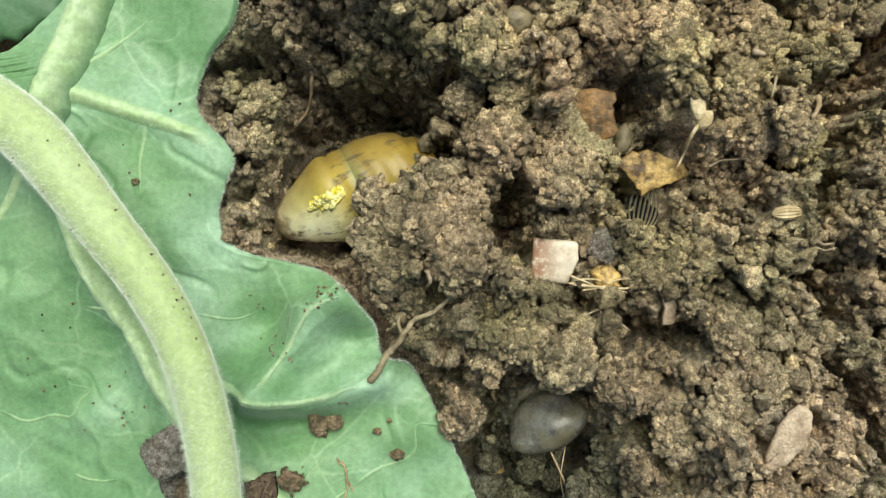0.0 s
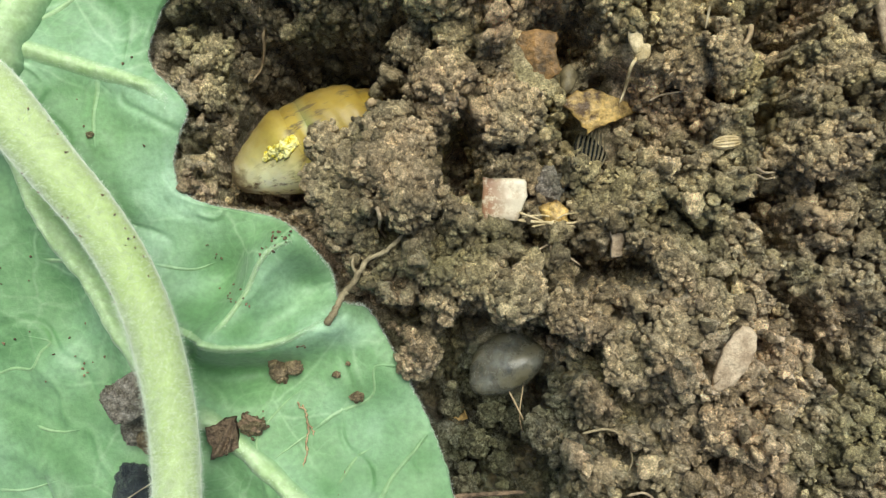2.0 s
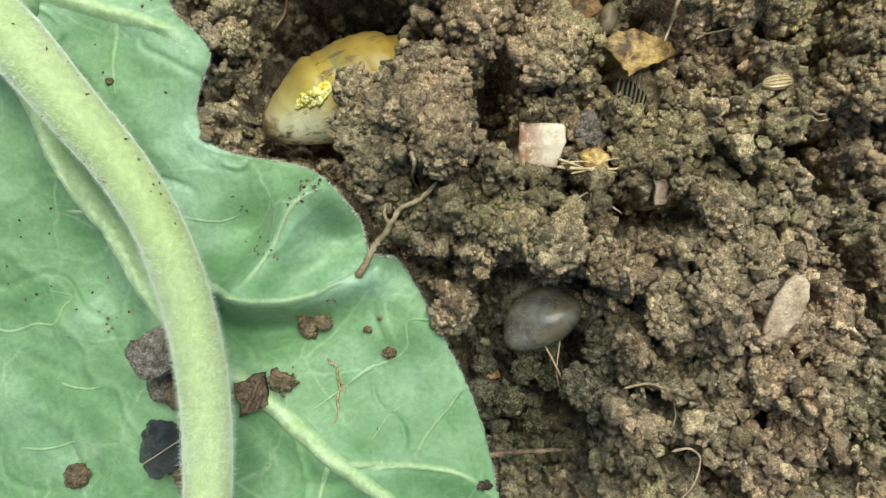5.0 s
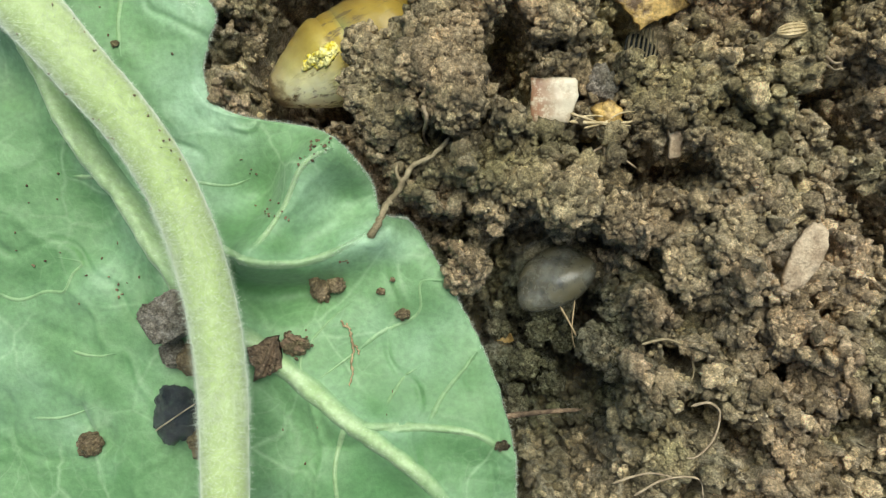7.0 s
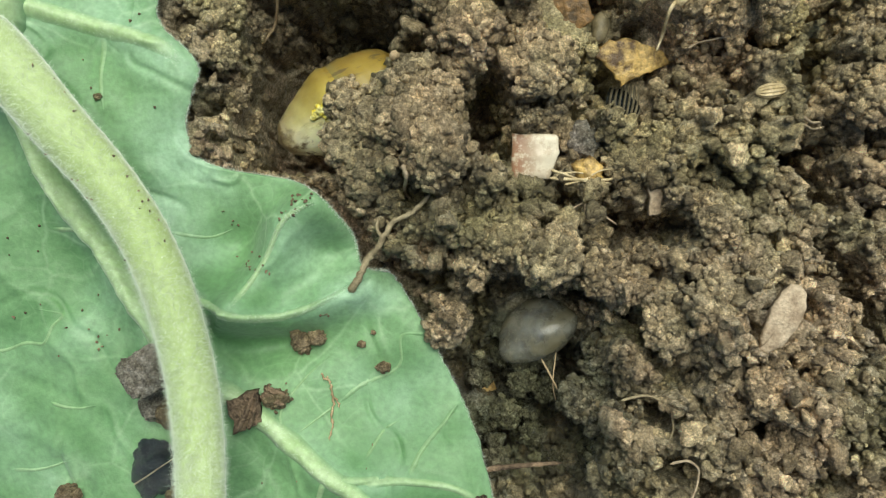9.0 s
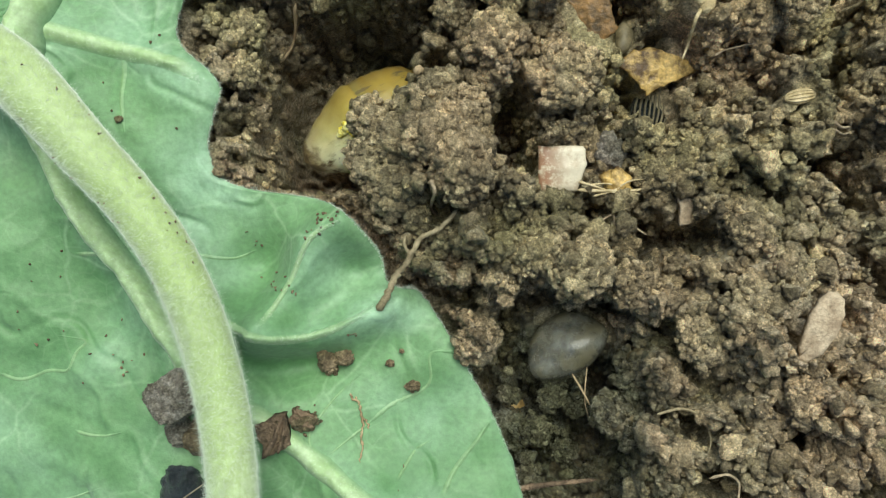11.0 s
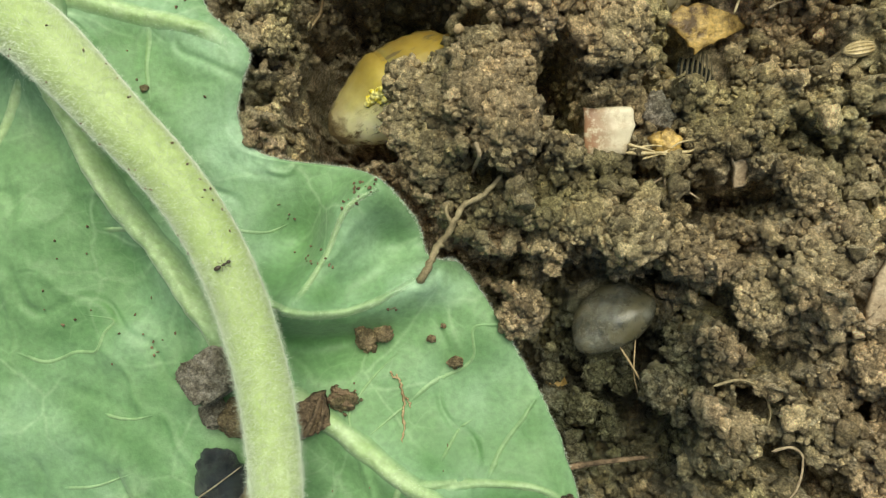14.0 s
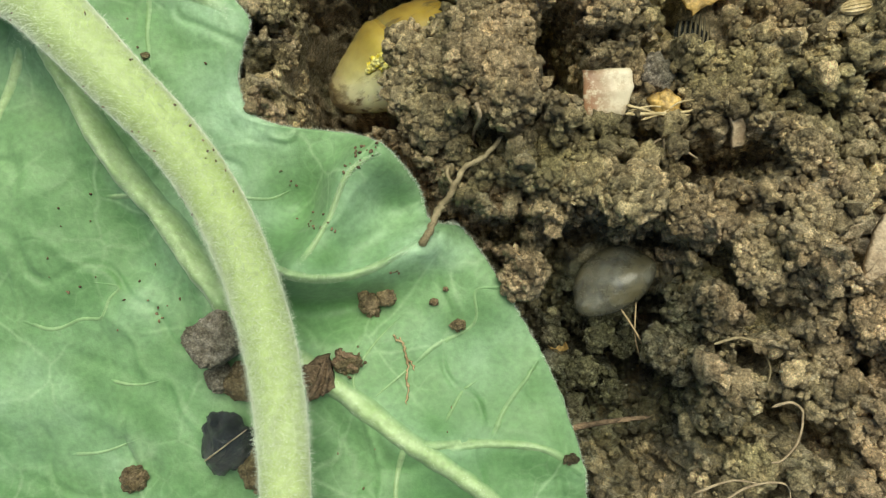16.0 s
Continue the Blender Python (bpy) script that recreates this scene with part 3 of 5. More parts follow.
slump(3.2, 5)
grains(9000, 0.7, 1.5, 13, 0.35)
gaps(700, 16, 0.7, 1.7)
slump(3.4, 3)
gaps(900, 17, 0.55, 1.35)
slump(3.6, 2)
fine = (GX > -52) & (GX < 99) & (GY > -63) & (GY < 71)
H = H + np.where(fine, 0.3 * fbm(GX, GY, 0.8, 61, 2), 0)
for _x, _y, _r in BEDS:
    _near = (np.abs(GX - _x) < _r) & (np.abs(GY - _y) < _r)
    seat(_x, _y, _r, _r, float(np.median(H[_near])) - 0.3)
seat(21.6, -16.8, 10.5, 7.6, -16, 27)
H = np.where(under | (RIM < 1.2), np.minimum(H, LEAF_Z - 2.4), H)
H = np.where((RIM < 4) & ~under, np.minimum(H, LEAF_Z - 2.4 + 2.2 * np.clip(RIM - 1.2, 0, None)), H)
# a dark gap between the leaf's free edge and the soil
_free = np.clip((14 - GY) / 3, 0, 1) * (GY > -60)
_edge = RIM + 0.9 * fbm(GX, GY, 2.5, 191, 2)
H = np.where((_free > 0) & (RIM < 4), np.minimum(H, LEAF_Z - 2.4 - 11 * _free * np.clip(2.2 - _edge / 1.3, 0, 1)), H)


def ground_height(x, y):
    return float(H[min(np.searchsorted(XS, x), len(XS) - 1), min(np.searchsorted(YS, y), len(YS) - 1)])


def ground():
    i, j = np.meshgrid(np.arange(len(XS) - 1), np.arange(len(YS) - 1), indexing="ij")
    w = len(YS)
    f = np.stack([i * w + j, (i + 1) * w + j, (i + 1) * w + j + 1, i * w + j + 1], -1).reshape(-1, 4)
    rough = np.where(fine, 0.45, 0.0)
    v = np.stack([GX + rough * fbm(GY * 0.7, H, 1.6, 131, 2), GY + rough * fbm(GX * 0.7, H, 1.6, 141, 2), H], -1).reshape(-1, 3)
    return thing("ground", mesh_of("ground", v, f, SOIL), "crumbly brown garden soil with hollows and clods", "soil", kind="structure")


ground()


# ---- the big leaf, lying underside up, its stalk bent back over it ----
leaf = new("leaf")
tagged(leaf, "broad pale green downy leaf lying underside up on the soil", "leaf")


def give(mesh, name, values):
    mesh.attributes.new(name, "FLOAT", "POINT").data.foreach_set("value", np.ascontiguousarray(values, np.float32).ravel())
    return mesh


def blade():
    k = len(EDGE)
    cols = np.r_[np.linspace(0, 0.35, 60, endpoint=False), np.linspace(0.35, 1, 260)]
    rng = np.random.default_rng(4)
    y = EDGE_Y
    s = np.clip((y - 38) / 12, 0, 1)
    left = -150 + 66 * s * s * (3 - 2 * s) + 9 * np.clip((y - 50) / 10, 0, 1)
    right = EDGE[:, 0]
    x = left[:, None] + (right - left)[:, None] * cols[None]
    x[:, -1] += 0.15 * rng.standard_normal(k)
    yy = np.repeat(y[:, None], len(cols), 1)
    z = leaf_height(x, yy)
    curl = np.clip((cols - 0.975) / 0.025, 0, 1)[None] ** 2
    z = z - 0.9 * curl
    i, j = np.meshgrid(np.arange(k - 1), np.arange(len(cols) - 1), indexing="ij")
    w = len(cols)
    f = np.stack([i * w + j, (i + 1) * w + j, (i + 1) * w + j + 1, i * w + j + 1], -1).reshape(-1, 4)
    ob = part("blade", give(mesh_of("blade", np.stack([x, yy, z], -1).reshape(-1, 3), f, LEAF), "down", down_and_light(x, yy) + 0.3 * curl), leaf)
    s = ob.modifiers.new("thickness", "SOLIDIFY")
    s.thickness, s.offset = 0.45 * MM, -1
    return ob


def rib(pts, r0, r1, tall):
    """A rounded rib grown out of the blade, running out softly at its sides and ends."""
    line = smooth_line(pts, 14)
    k = len(line)
    d = np.gradient(line, axis=0)
    d /= np.linalg.norm(d, axis=1)[:, None]
    side = np.c_[d[:, 1], -d[:, 0]]
    s = np.linspace(0, 1, k)
    wide = np.linspace(r0, r1, k) * (0.75 + 0.25 * np.clip((1 - s) * 6, 0, 1)) * (1 + 0.08 * fbm(line[:, 0], line[:, 1], 3, 171, 2))
    u = np.linspace(-1, 1, 19)
    xy = line[:, None] + side[:, None] * (wide[:, None] * (1.1 if tall > 1 else 2.2 if r0 < 0.45 else 1.4) * u[None])[..., None]
    bulge = np.cos(u * math.pi / 2) ** (0.6 if tall > 1 else 1.2 if tall > 0.6 else 2.0)
    ends = np.clip(np.minimum(s * 8, (1 - s) * 3), 0, 1)
    ends = ends * ends * (3 - 2 * ends)
    rise = tall * wide[:, None] * bulge[None] * ends[:, None]
    rise = rise * (1 + 0.12 * fbm(xy[..., 0], xy[..., 1], 1.6, 181, 2))
    z = leaf_height(xy[..., 0], xy[..., 1]) + rise - 0.10 + 0.14 * bulge[None]
    i, j = np.meshgrid(np.arange(k - 1), np.arange(18), indexing="ij")
    f = np.stack([i * 19 + j, i * 19 + j + 1, (i + 1) * 19 + j + 1, (i + 1) * 19 + j], -1).reshape(-1, 4)[:, ::-1]
    pale = np.clip(1.5 * bulge, 0, 1)[None] * ends[:, None]
    mesh = mesh_of("vein", np.concatenate([xy, z[..., None]], -1).reshape(-1, 3), f, LEAF)
    give(mesh, "rib", (1.0 if r0 > 0.9 else 0.30 if r0 < 0.45 else 0.6) * pale)
    give(mesh, "down", down_and_light(xy[..., 0], xy[..., 1]))
    part("vein", mesh, leaf, "raised pale downy vein")
    return np.concatenate([xy, z[..., None]], -1)[:, 3:16]


blade()
RIBS = [rib(pts, r0, r1, 2.0 if k == 3 else 1.5 if k == 0 else 0.55 if k == 1 else 0.75 if k == 5 else 0.45) for k, (pts, r0, r1) in enumerate(VEINS)]

STALK_LINE = smooth_line([(-108, 50, 4), (-92, 43, 9), (-80, 37.5, 13), (-69.5, 31.6, 16), (-63.4, 26, 17), (-56.4, 18, 17), (-48.7, 9.3, 17), (-43, 0.8, 17), (-39.2, -7.6, 17), (-36.6, -16, 17), (-34.9, -24.3, 17), (-34, -32.6, 17), (-33.8, -41, 17), (-34, -62, 16), (-36, -90, 13), (-39, -120, 6)], 12)
STALK_R = np.interp(STALK_LINE[:, 1], (-120, -45, -26, -2, 10, 22, 30, 44), (3.8, 3.75, 3.85, 3.95, 4.1, 4.6, 5.0, 5.4))
v, f = tube(STALK_LINE, STALK_R, 28, 0.95, 0.012)
part("stalk", mesh_of("stalk", v, f, STALK), leaf, "thick downy yellow-green leaf stalk")


def down():
    """Short hairs on the stalk."""
    rng = np.random.default_rng(8)
    k = len(STALK_LINE)
    d = np.gradient(STALK_LINE, axis=0)
    d /= np.linalg.norm(d, axis=1)[:, None]
    side = np.cross(d, (0, 0, 1.0))
    side /= np.linalg.norm(side, axis=1)[:, None]
    up = np.cross(side, d)
    vs, fs = [], []

    def hair(base, out, along, long, thick):
        tip = base + (out + 0.55 * rng.standard_normal(3)) * long
        w = along * thick
        u = np.cross(out, along) * thick
        b = len(vs)
        vs.extend([base + w, base - w + u, base - w - u, tip])
        fs.extend([(b, b + 1, b + 3), (b + 1, b + 2, b + 3), (b + 2, b, b + 3)])

    for q in range(56000):
        s = rng.uniform(0.12, 0.86) * (k - 1)
        i = int(s)
        a = rng.uniform(-0.35, math.pi + 0.35)
        out = math.cos(a) * side[i] + math.sin(a) * up[i]
        base = STALK_LINE[i] + (STALK_LINE[min(i + 1, k - 1)] - STALK_LINE[i]) * (s - i) + out * STALK_R[i] * 0.97
        hair(base, out, d[i], rng.uniform(0.15, 0.5) * (1.0 + 0.5 * (base[1] < -4)), 0.014)
    for n in (0, 1, 3, 5, 8, 9):
        g = RIBS[n]
        for q in range(int(60 * len(g) / 4)):
            i, j = int(rng.integers(1, g.shape[0] - 1)), int(rng.integers(g.shape[1]))
            base = g[i, j] + (g[i + 1, j] - g[i, j]) * rng.random()
            hair(base, np.array((0, 0, 1.0)) + 0.7 * rng.standard_normal(3), np.array((0.7, 0.7, 0)), rng.uniform(0.1, 0.28), 0.011)
    edge_z = leaf_height(EDGE[:, 0], EDGE[:, 1])
    for q in range(9000):
        i = int(rng.integers(1, len(EDGE) - 1))
        at = EDGE[i] + (EDGE[i + 1] - EDGE[i]) * rng.random()
        t = EDGE[i + 1] - EDGE[i]
        t = np.array((t[0], t[1], 0)) / (np.hypot(*t) + 1e-9)
        out = np.array((-t[1], t[0], 0.0))
        base = np.array((at[0], at[1], edge_z[i] - 0.9)) - out * rng.uniform(0, 0.5)
        hair(base, out + np.array((0, 0, 0.6)), t, rng.uniform(0.15, 0.5), 0.016)
    tagged(part("down", mesh_of("down", vs, fs, HAIR, False), leaf, "fine white down on the stalk, ribs and leaf edge"), kind="stuff")


down()


# ---- things ----
_rng = np.random.default_rng(88)


def crumb_shape(rng, level):
    """A broken crumb: a ball cut flat on some sides, dented and roughened."""
    d, f = ico(level)
    r = np.ones(len(d))
    for _ in range(int(rng.integers(5, 10))):
        c = rng.standard_normal(3)
        c /= np.linalg.norm(c)
        r = np.minimum(r, rng.uniform(0.55, 0.95) / np.clip(d @ c, 0.05, None))
    for _ in range(7):
        c = rng.standard_normal(3)
        c /= np.linalg.norm(c)
        w = rng.uniform(0.35, 0.7)
        near = np.clip(1 - (1 - d @ c) / (w * w / 2), 0, 1)
        r = r * (1 + near * rng.choice((-0.38, 0.3)) * rng.uniform(0.5, 1.0))
    r = r * (1 + (0.12 if level > 2 else 0.19) * rng.standard_normal(len(d)))
    return d * r[:, None], f


LUMPS = {k: [crumb_shape(_rng, k) for _ in range(24)] for k in (1, 2, 3)}

LUMP_MESH = [mesh_of("crumb", v, f, CRUMB) for v, f in LUMPS[2]]


def crumb_at(rng, place, r):
    """One of the ready lumps, turned, stretched and set down."""
    v, f = LUMPS[3 if r > 1.3 else 2 if r > 0.5 else 1][rng.integers(24)]
    turn = np.array(Euler(rng.uniform(0, 6.28, 3)).to_matrix())
    return (v * rng.uniform(0.75, 1.4, 3)) @ turn.T * r + place, f


DOMES = []


def knobbly(rng, v, count):
    """Small crumbs grown onto the skin of a lump."""
    d = v / np.linalg.norm(v, axis=1)[:, None]
    rise = np.zeros(len(v))
    for _ in range(count):
        c = rng.standard_normal(3)
        c /= np.linalg.norm(c)
        w = rng.uniform(0.10, 0.26)
        near = np.clip(1 - (1 - d @ c) / (w * w / 2), 0, 1)
        rise = np.maximum(rise, w * 0.8 * np.sqrt(near) * rng.uniform(0.5, 1.0))
    return v * (0.94 + rise + 0.02 * rng.standard_normal(len(v)))[:, None]


def soil_clod(x, y, size, seed, sink=0.35, label="rough crumbly brown clod of garden soil", material=None, level=5, z=None, name="soil_clod", group="clods lying on the soil", crumbs_on=True):
    rng = np.random.default_rng(seed)
    v, f = lumpy(rng, level, (1, 1, 1), 0.12, 40, 0.55)
    v = knobbly(rng, v, int(30 * float(np.mean(size)))) * np.array(size)
    mean, base = float(np.mean(size)), ground_height(x, y) if z is None else z
    clod = new(name)
    DOMES.append((x, y, base + size[2] * (1 - 2 * sink), max(size[:2]), size[2]))
    clod.matrix_basis = pose(x * MM, y * MM, (base + size[2] * (1 - 2 * sink)) * MM, 0, 0, rng.uniform(0, 360))
    tagged(clod, label, "soil clod", group)
    part("core", mesh_of("core", v * (0.76 if crumbs_on else 0.9), f, material or CRUMB), clod)
    fine_pieces, big = [], 0
    for _ in range(int(47 * mean) if crumbs_on else 0):
        d = rng.standard_normal(3)
        d /= np.linalg.norm(d)
        d[2] = abs(d[2]) * 0.9 - 0.1
        r = 0.4 * (mean * 0.27 / 0.4) ** (rng.random() ** 1.3)
        at = d * np.array(size) * rng.uniform(0.74, 1.06)
        if r > 0.62 and big < 24:
            big += 1
            k = int(rng.integers(24))
            bit = part("crumb", LUMP_MESH[k], clod)
            bit.matrix_basis = Matrix.LocRotScale(Vector(at * MM), Euler(rng.uniform(0, 6.28, 3)), Vector(r * rng.uniform(0.75, 1.25, 3)))
        else:
            fine_pieces.append(crumb_at(rng, at, r))
    if fine_pieces:
        v, f = joined(fine_pieces)
        tagged(part("crumb_coating", mesh_of("crumb_coating", v, f, CRUMB), clod), kind="stuff")
    return clod


FRONT = {}


def caterpillar():
    c = new("caterpillar")
    tagged(c, "plump glossy yellow caterpillar half buried in a soil hollow", "caterpillar")
    m, n, l, b = mat("yellow_skin", 0.38)
    p = n.new("ShaderNodeTexCoord").outputs["Object"]
    xyz = n.new("ShaderNodeSeparateXYZ")
    l.new(p, xyz.inputs[0])
    along = n.new("ShaderNodeMapRange")
    along.inputs["From Min"].default_value, along.inputs["From Max"].default_value = 0.0, 0.040
    l.new(xyz.outputs["X"], along.inputs["Value"])
    col = ramp(n, l, along.outputs["Result"], [(0.0, (0.26, 0.20, 0.11)), (0.06, (0.42, 0.37, 0.22)), (0.14, (0.50, 0.46, 0.20)), (0.30, (0.50, 0.41, 0.085)), (0.44, (0.43, 0.32, 0.05)), (0.475, (0.27, 0.29, 0.11)), (0.54, (0.36, 0.27, 0.05)), (0.9, (0.30, 0.20, 0.03))])
    flank = n.new("ShaderNodeMapRange")
    flank.inputs["From Min"].default_value, flank.inputs["From Max"].default_value = 0.001, -0.0045
    l.new(xyz.outputs["Y"], flank.inputs["Value"])
    fore = ramp(n, l, along.outputs["Result"], [(0.05, (0.0,) * 3), (0.10, (1.0,) * 3), (0.24, (0.8,) * 3), (0.42, (0.0,) * 3)])
    pale_side = mix(n, l, 1.0, fore, flank.outputs["Result"], "MULTIPLY")
    col = mix(n, l, pale_side, col, (0.80, 0.80, 0.56))
    # the back is browner, with soil smeared along it
    back = n.new("ShaderNodeMapRange")
    back.inputs["From Min"].default_value, back.inputs["From Max"].default_value = 0.001, 0.0065
    l.new(xyz.outputs["Y"], back.inputs["Value"])
    col = mix(n, l, mix(n, l, 1.0, back.outputs["Result"], (0.65, 0.65, 0.65), "MULTIPLY"), col, (0.25, 0.165, 0.045))
    col = mix(n, l, 0.6, col, ramp(n, l, tex_noise(n, l, 130, 4, 0.6, p), [(0.3, (0.5, 0.44, 0.32)), (0.65, (1.15, 1.15, 1.1))]), "MULTIPLY")
    drag = n.new("ShaderNodeMapping")
    drag.inputs["Scale"].default_value = (0.45, 1.5, 1.0)
    drag.inputs["Rotation"].default_value = (0, 0, 0.5)
    l.new(p, drag.inputs["Vector"])
    dirt = ramp(n, l, tex_noise(n, l, 420, 6, 0.7, drag.outputs["Vector"]), [(0.52, (0.0,) * 3), (0.61, (0.85,) * 3)])
    where = ramp(n, l, tex_noise(n, l, 110, 3, 0.5, p), [(0.46, (0.0,) * 3), (0.58, (1.0,) * 3)])
    end = ramp(n, l, along.outputs["Result"], [(0.03, (1.0,) * 3), (0.14, (0.0,) * 3)])
    dirt = mix(n, l, 1.0, dirt, where, "MULTIPLY")
    dirt = mix(n, l, 1.0, dirt, mix(n, l, 1.0, end, ramp(n, l, tex_noise(n, l, 300, 4, 0.6, p), [(0.44, (0.0,) * 3), (0.56, (1.0,) * 3)]), "MULTIPLY"), "ADD")
    col = mix(n, l, dirt, col, (0.12, 0.088, 0.042))
    l.new(col, b.inputs["Base Color"])
    b.inputs["Subsurface Weight"].default_value = 0.35
    b.inputs["Subsurface Radius"].default_value = (0.004, 0.003, 0.001)
    b.inputs["Specular IOR Level"].default_value = 0.4
    bump(n, l, b, tex_noise(n, l, 260, 3, 0.5, p), 0.3, 0.0006)
    pale, n2, l2, b2 = mat("yellow_patch", 0.4)
    l2.new(ramp(n2, l2, tex_noise(n2, l2, 700, 3, 0.6, n2.new("ShaderNodeTexCoord").outputs["Object"]), [(0.35, (0.72, 0.58, 0.03)), (0.6, (0.92, 0.86, 0.36))]), b2.inputs["Base Color"])
    # body axis along local x, tip at the origin, segments telescoping to +x
    spans = [(0.0, 18.0, 0.0, 8.5), (12.0, 20.0, 7.4, 8.5), (18.0, 31.0, 8.6, 9.5), (29.0, 35.0, 8.6, 8.0)]
    for k, (x0, x1, ra, rb) in enumerate(spans):
        s = np.linspace(0, 1, 26) ** (1.6 if k < 2 else 1.0)
        xs = x0 + (x1 - x0) * s
        if k == 0:
            q = np.clip(xs / 10.5, 0, 1)
            rs = rb * np.sqrt(np.clip(xs / 1.2, 0, 1)) * (0.20 + 0.80 * np.clip(xs / 13, 0, 1) ** 0.78) * (1 - 0.014 * np.clip(xs - 13.5, 0, None) ** 2)
        else:
            rs = (ra + (rb - ra) * np.sin(s * math.pi / 2)) * (1 - 0.10 * (2 * s - 1) ** 6)
            rs = rs * (np.sqrt(np.clip(1 - (1 - np.clip(s * 2.2, 0, 1)) ** 2, 0, 1)) if k == 1 else 1.0)
        rs = rs * 1.1
        a = np.linspace(0, 2 * math.pi, 40, endpoint=False)
        ring = np.stack([np.repeat(xs[:, None], 40, 1), rs[:, None] * np.cos(a)[None], rs[:, None] * 0.95 * np.sin(a)[None]], -1)
        wrinkle = 0.07 * np.sin(ring[..., 0] * 2.3 + 1.5 * np.sin(a * 3)[None]) * np.clip(rs / 6, 0, 1)[:, None]
        ring[..., 1] += wrinkle * np.cos(a)[None]
        ring[..., 2] += wrinkle * np.sin(a)[None]
        ring[..., 1] -= 0.011 * np.clip(ring[..., 0] - 13, 0, None) ** 2
        i, j = np.meshgrid(np.arange(25), np.arange(40), indexing="ij")
        f = np.stack([i * 40 + j, (i + 1) * 40 + j, (i + 1) * 40 + (j + 1) % 40, i * 40 + (j + 1) % 40], -1).reshape(-1, 4)
        FRONT[k] = part("segment", mesh_of("segment", ring.reshape(-1, 3), f, m), c, "blunt yellowish end segment smeared with soil" if k == 0 else "")
    rng = np.random.default_rng(3)
    bits = []
    for _ in range(190):
        q, a = rng.random() ** 0.7, rng.uniform(0, 2 * math.pi)
        x, y = 12.6 + 4.2 * q * math.cos(a), -0.3 + 1.15 * q * math.sin(a) * (1 + 0.4 * math.sin(3 * a))
        v, f = crumb_shape(rng, 1)
        v = v * rng.uniform(0.45, 1.0, 3) * np.array((1.1, 0.8, 0.3))
        a = rng.uniform(0, 6.28)
        v = np.c_[v[:, 0] * math.cos(a) - v[:, 1] * math.sin(a), v[:, 0] * math.sin(a) + v[:, 1] * math.cos(a), v[:, 2]]
        top = 8.5 * 1.1 * (0.20 + 0.80 * min(x / 13, 1) ** 0.78) * (1 - 0.014 * max(x - 13.5, 0) ** 2)
        bits.append((v + np.array((x, y, 0.95 * math.sqrt(top ** 2 - y ** 2) + 0.05)), f))
    v, f = joined(bits)
    part("patch", mesh_of("patch", v, f, pale), FRONT[0], "bright lemon-yellow patch on the skin")
    return c


CATERPILLAR = caterpillar()


def pebble(x, y, size, turn, label, material, seed, z=None, name="pebble", level=4, lean=None):
    rng = np.random.default_rng(seed)
    d, f = ico(level)
    v = d * np.array(size) * (1 + 0.08 * np.sin(3 * d[:, :1] + seed) + 0.06 * np.cos(4 * d[:, 1:2] + 2 * seed))
    base = ground_height(x, y) if z is None else z
    return thing(name, mesh_of(name, v, f, material), label, "pebble", at=(x, y, base + size[2] * 0.4), turn=(*lean, turn) if lean else (rng.uniform(-12, 12), rng.uniform(-12, 12), turn))


pebble(21.7, -16.9, (9.0, 5.4, 3.9), 32, "smooth wet olive-grey pebble in a soil hollow", STONE, 1, -14.5, lean=(-20, -5))
pebble(31.7, 39.2, (1.8, 2.8, 1.4), -10, "small smooth olive-grey pebble", MOSS, 2, ground_height(31.7, 39.2) + 2.0)
pebble(10.0, 56.6, (2.6, 2.8, 2), 0, "small pale grey-brown pebble in the soil", MOSS, 3)
soil_clod(36.5, -21, (6.5, 5.5, 4), 71, 0.5, "mossy olive-brown clod sunk in the soil", MOSS, 5, z=-8.0)
soil_clod(31, -30, (3.8, 5.5, 3.6), 72, 0.5, "mossy olive-brown clod sunk in the soil", MOSS, 5, z=-8.0)
soil_clod(28.5, 18.6, (3.2, 2.5, 2.2), 73, 0.3, "small rough dark grey stone beside the shell chip", GREYCLOD, 5, crumbs_on=False, name="stone", group="")


def chip(name, outline, thick, material, label, category, at, turn, dome=0.4, seed=0, ragged=0.02):
    """A thin curved flake with the given outline."""
    rng = np.random.default_rng(seed)
    o = np.array(outline, float)
    o = np.vstack([o[k] + (o[(k + 1) % len(o)] - o[k]) * s for k in range(len(o)) for s in (0, 0.25, 0.5, 0.75)])
    o = o + rng.normal(0, ragged * np.abs(o).max(), o.shape)
    c = o.mean(0)
    rings = [c + (o - c) * s for s in (1, 0.93, 0.7, 0.45, 0.2, 0.001)]
    size = np.abs(o - c).max()
    top, n = [], len(o)
    for r in rings:
        q = np.hypot(*(r - c).T) / size
        top.append(np.c_[r, dome * (1 - q ** 2) + 0.12 * np.sin(r[:, 0] * 1.7 + seed) + 0.1 * np.cos(r[:, 1] * 2.1)])
    top[0][:, 2] -= thick * 0.35
    low = [np.c_[t[:, :2], t[:, 2] - thick] for t in (top[0], top[2], top[5])]
    rows = top[::-1] + low
    v = np.vstack(rows)
    i, j = np.meshgrid(np.arange(len(rows) - 1), np.arange(n), indexing="ij")
    f = np.stack([i * n + j, i * n + (j + 1) % n, (i + 1) * n + (j + 1) % n, (i + 1) * n + j], -1).reshape(-1, 4)[:, ::-1]
    return thing(name, mesh_of(name, v, f, material), label, category, at=at, turn=turn)


def on(x, y, up=0.0):
    return (x, y, ground_height(x, y) + up)


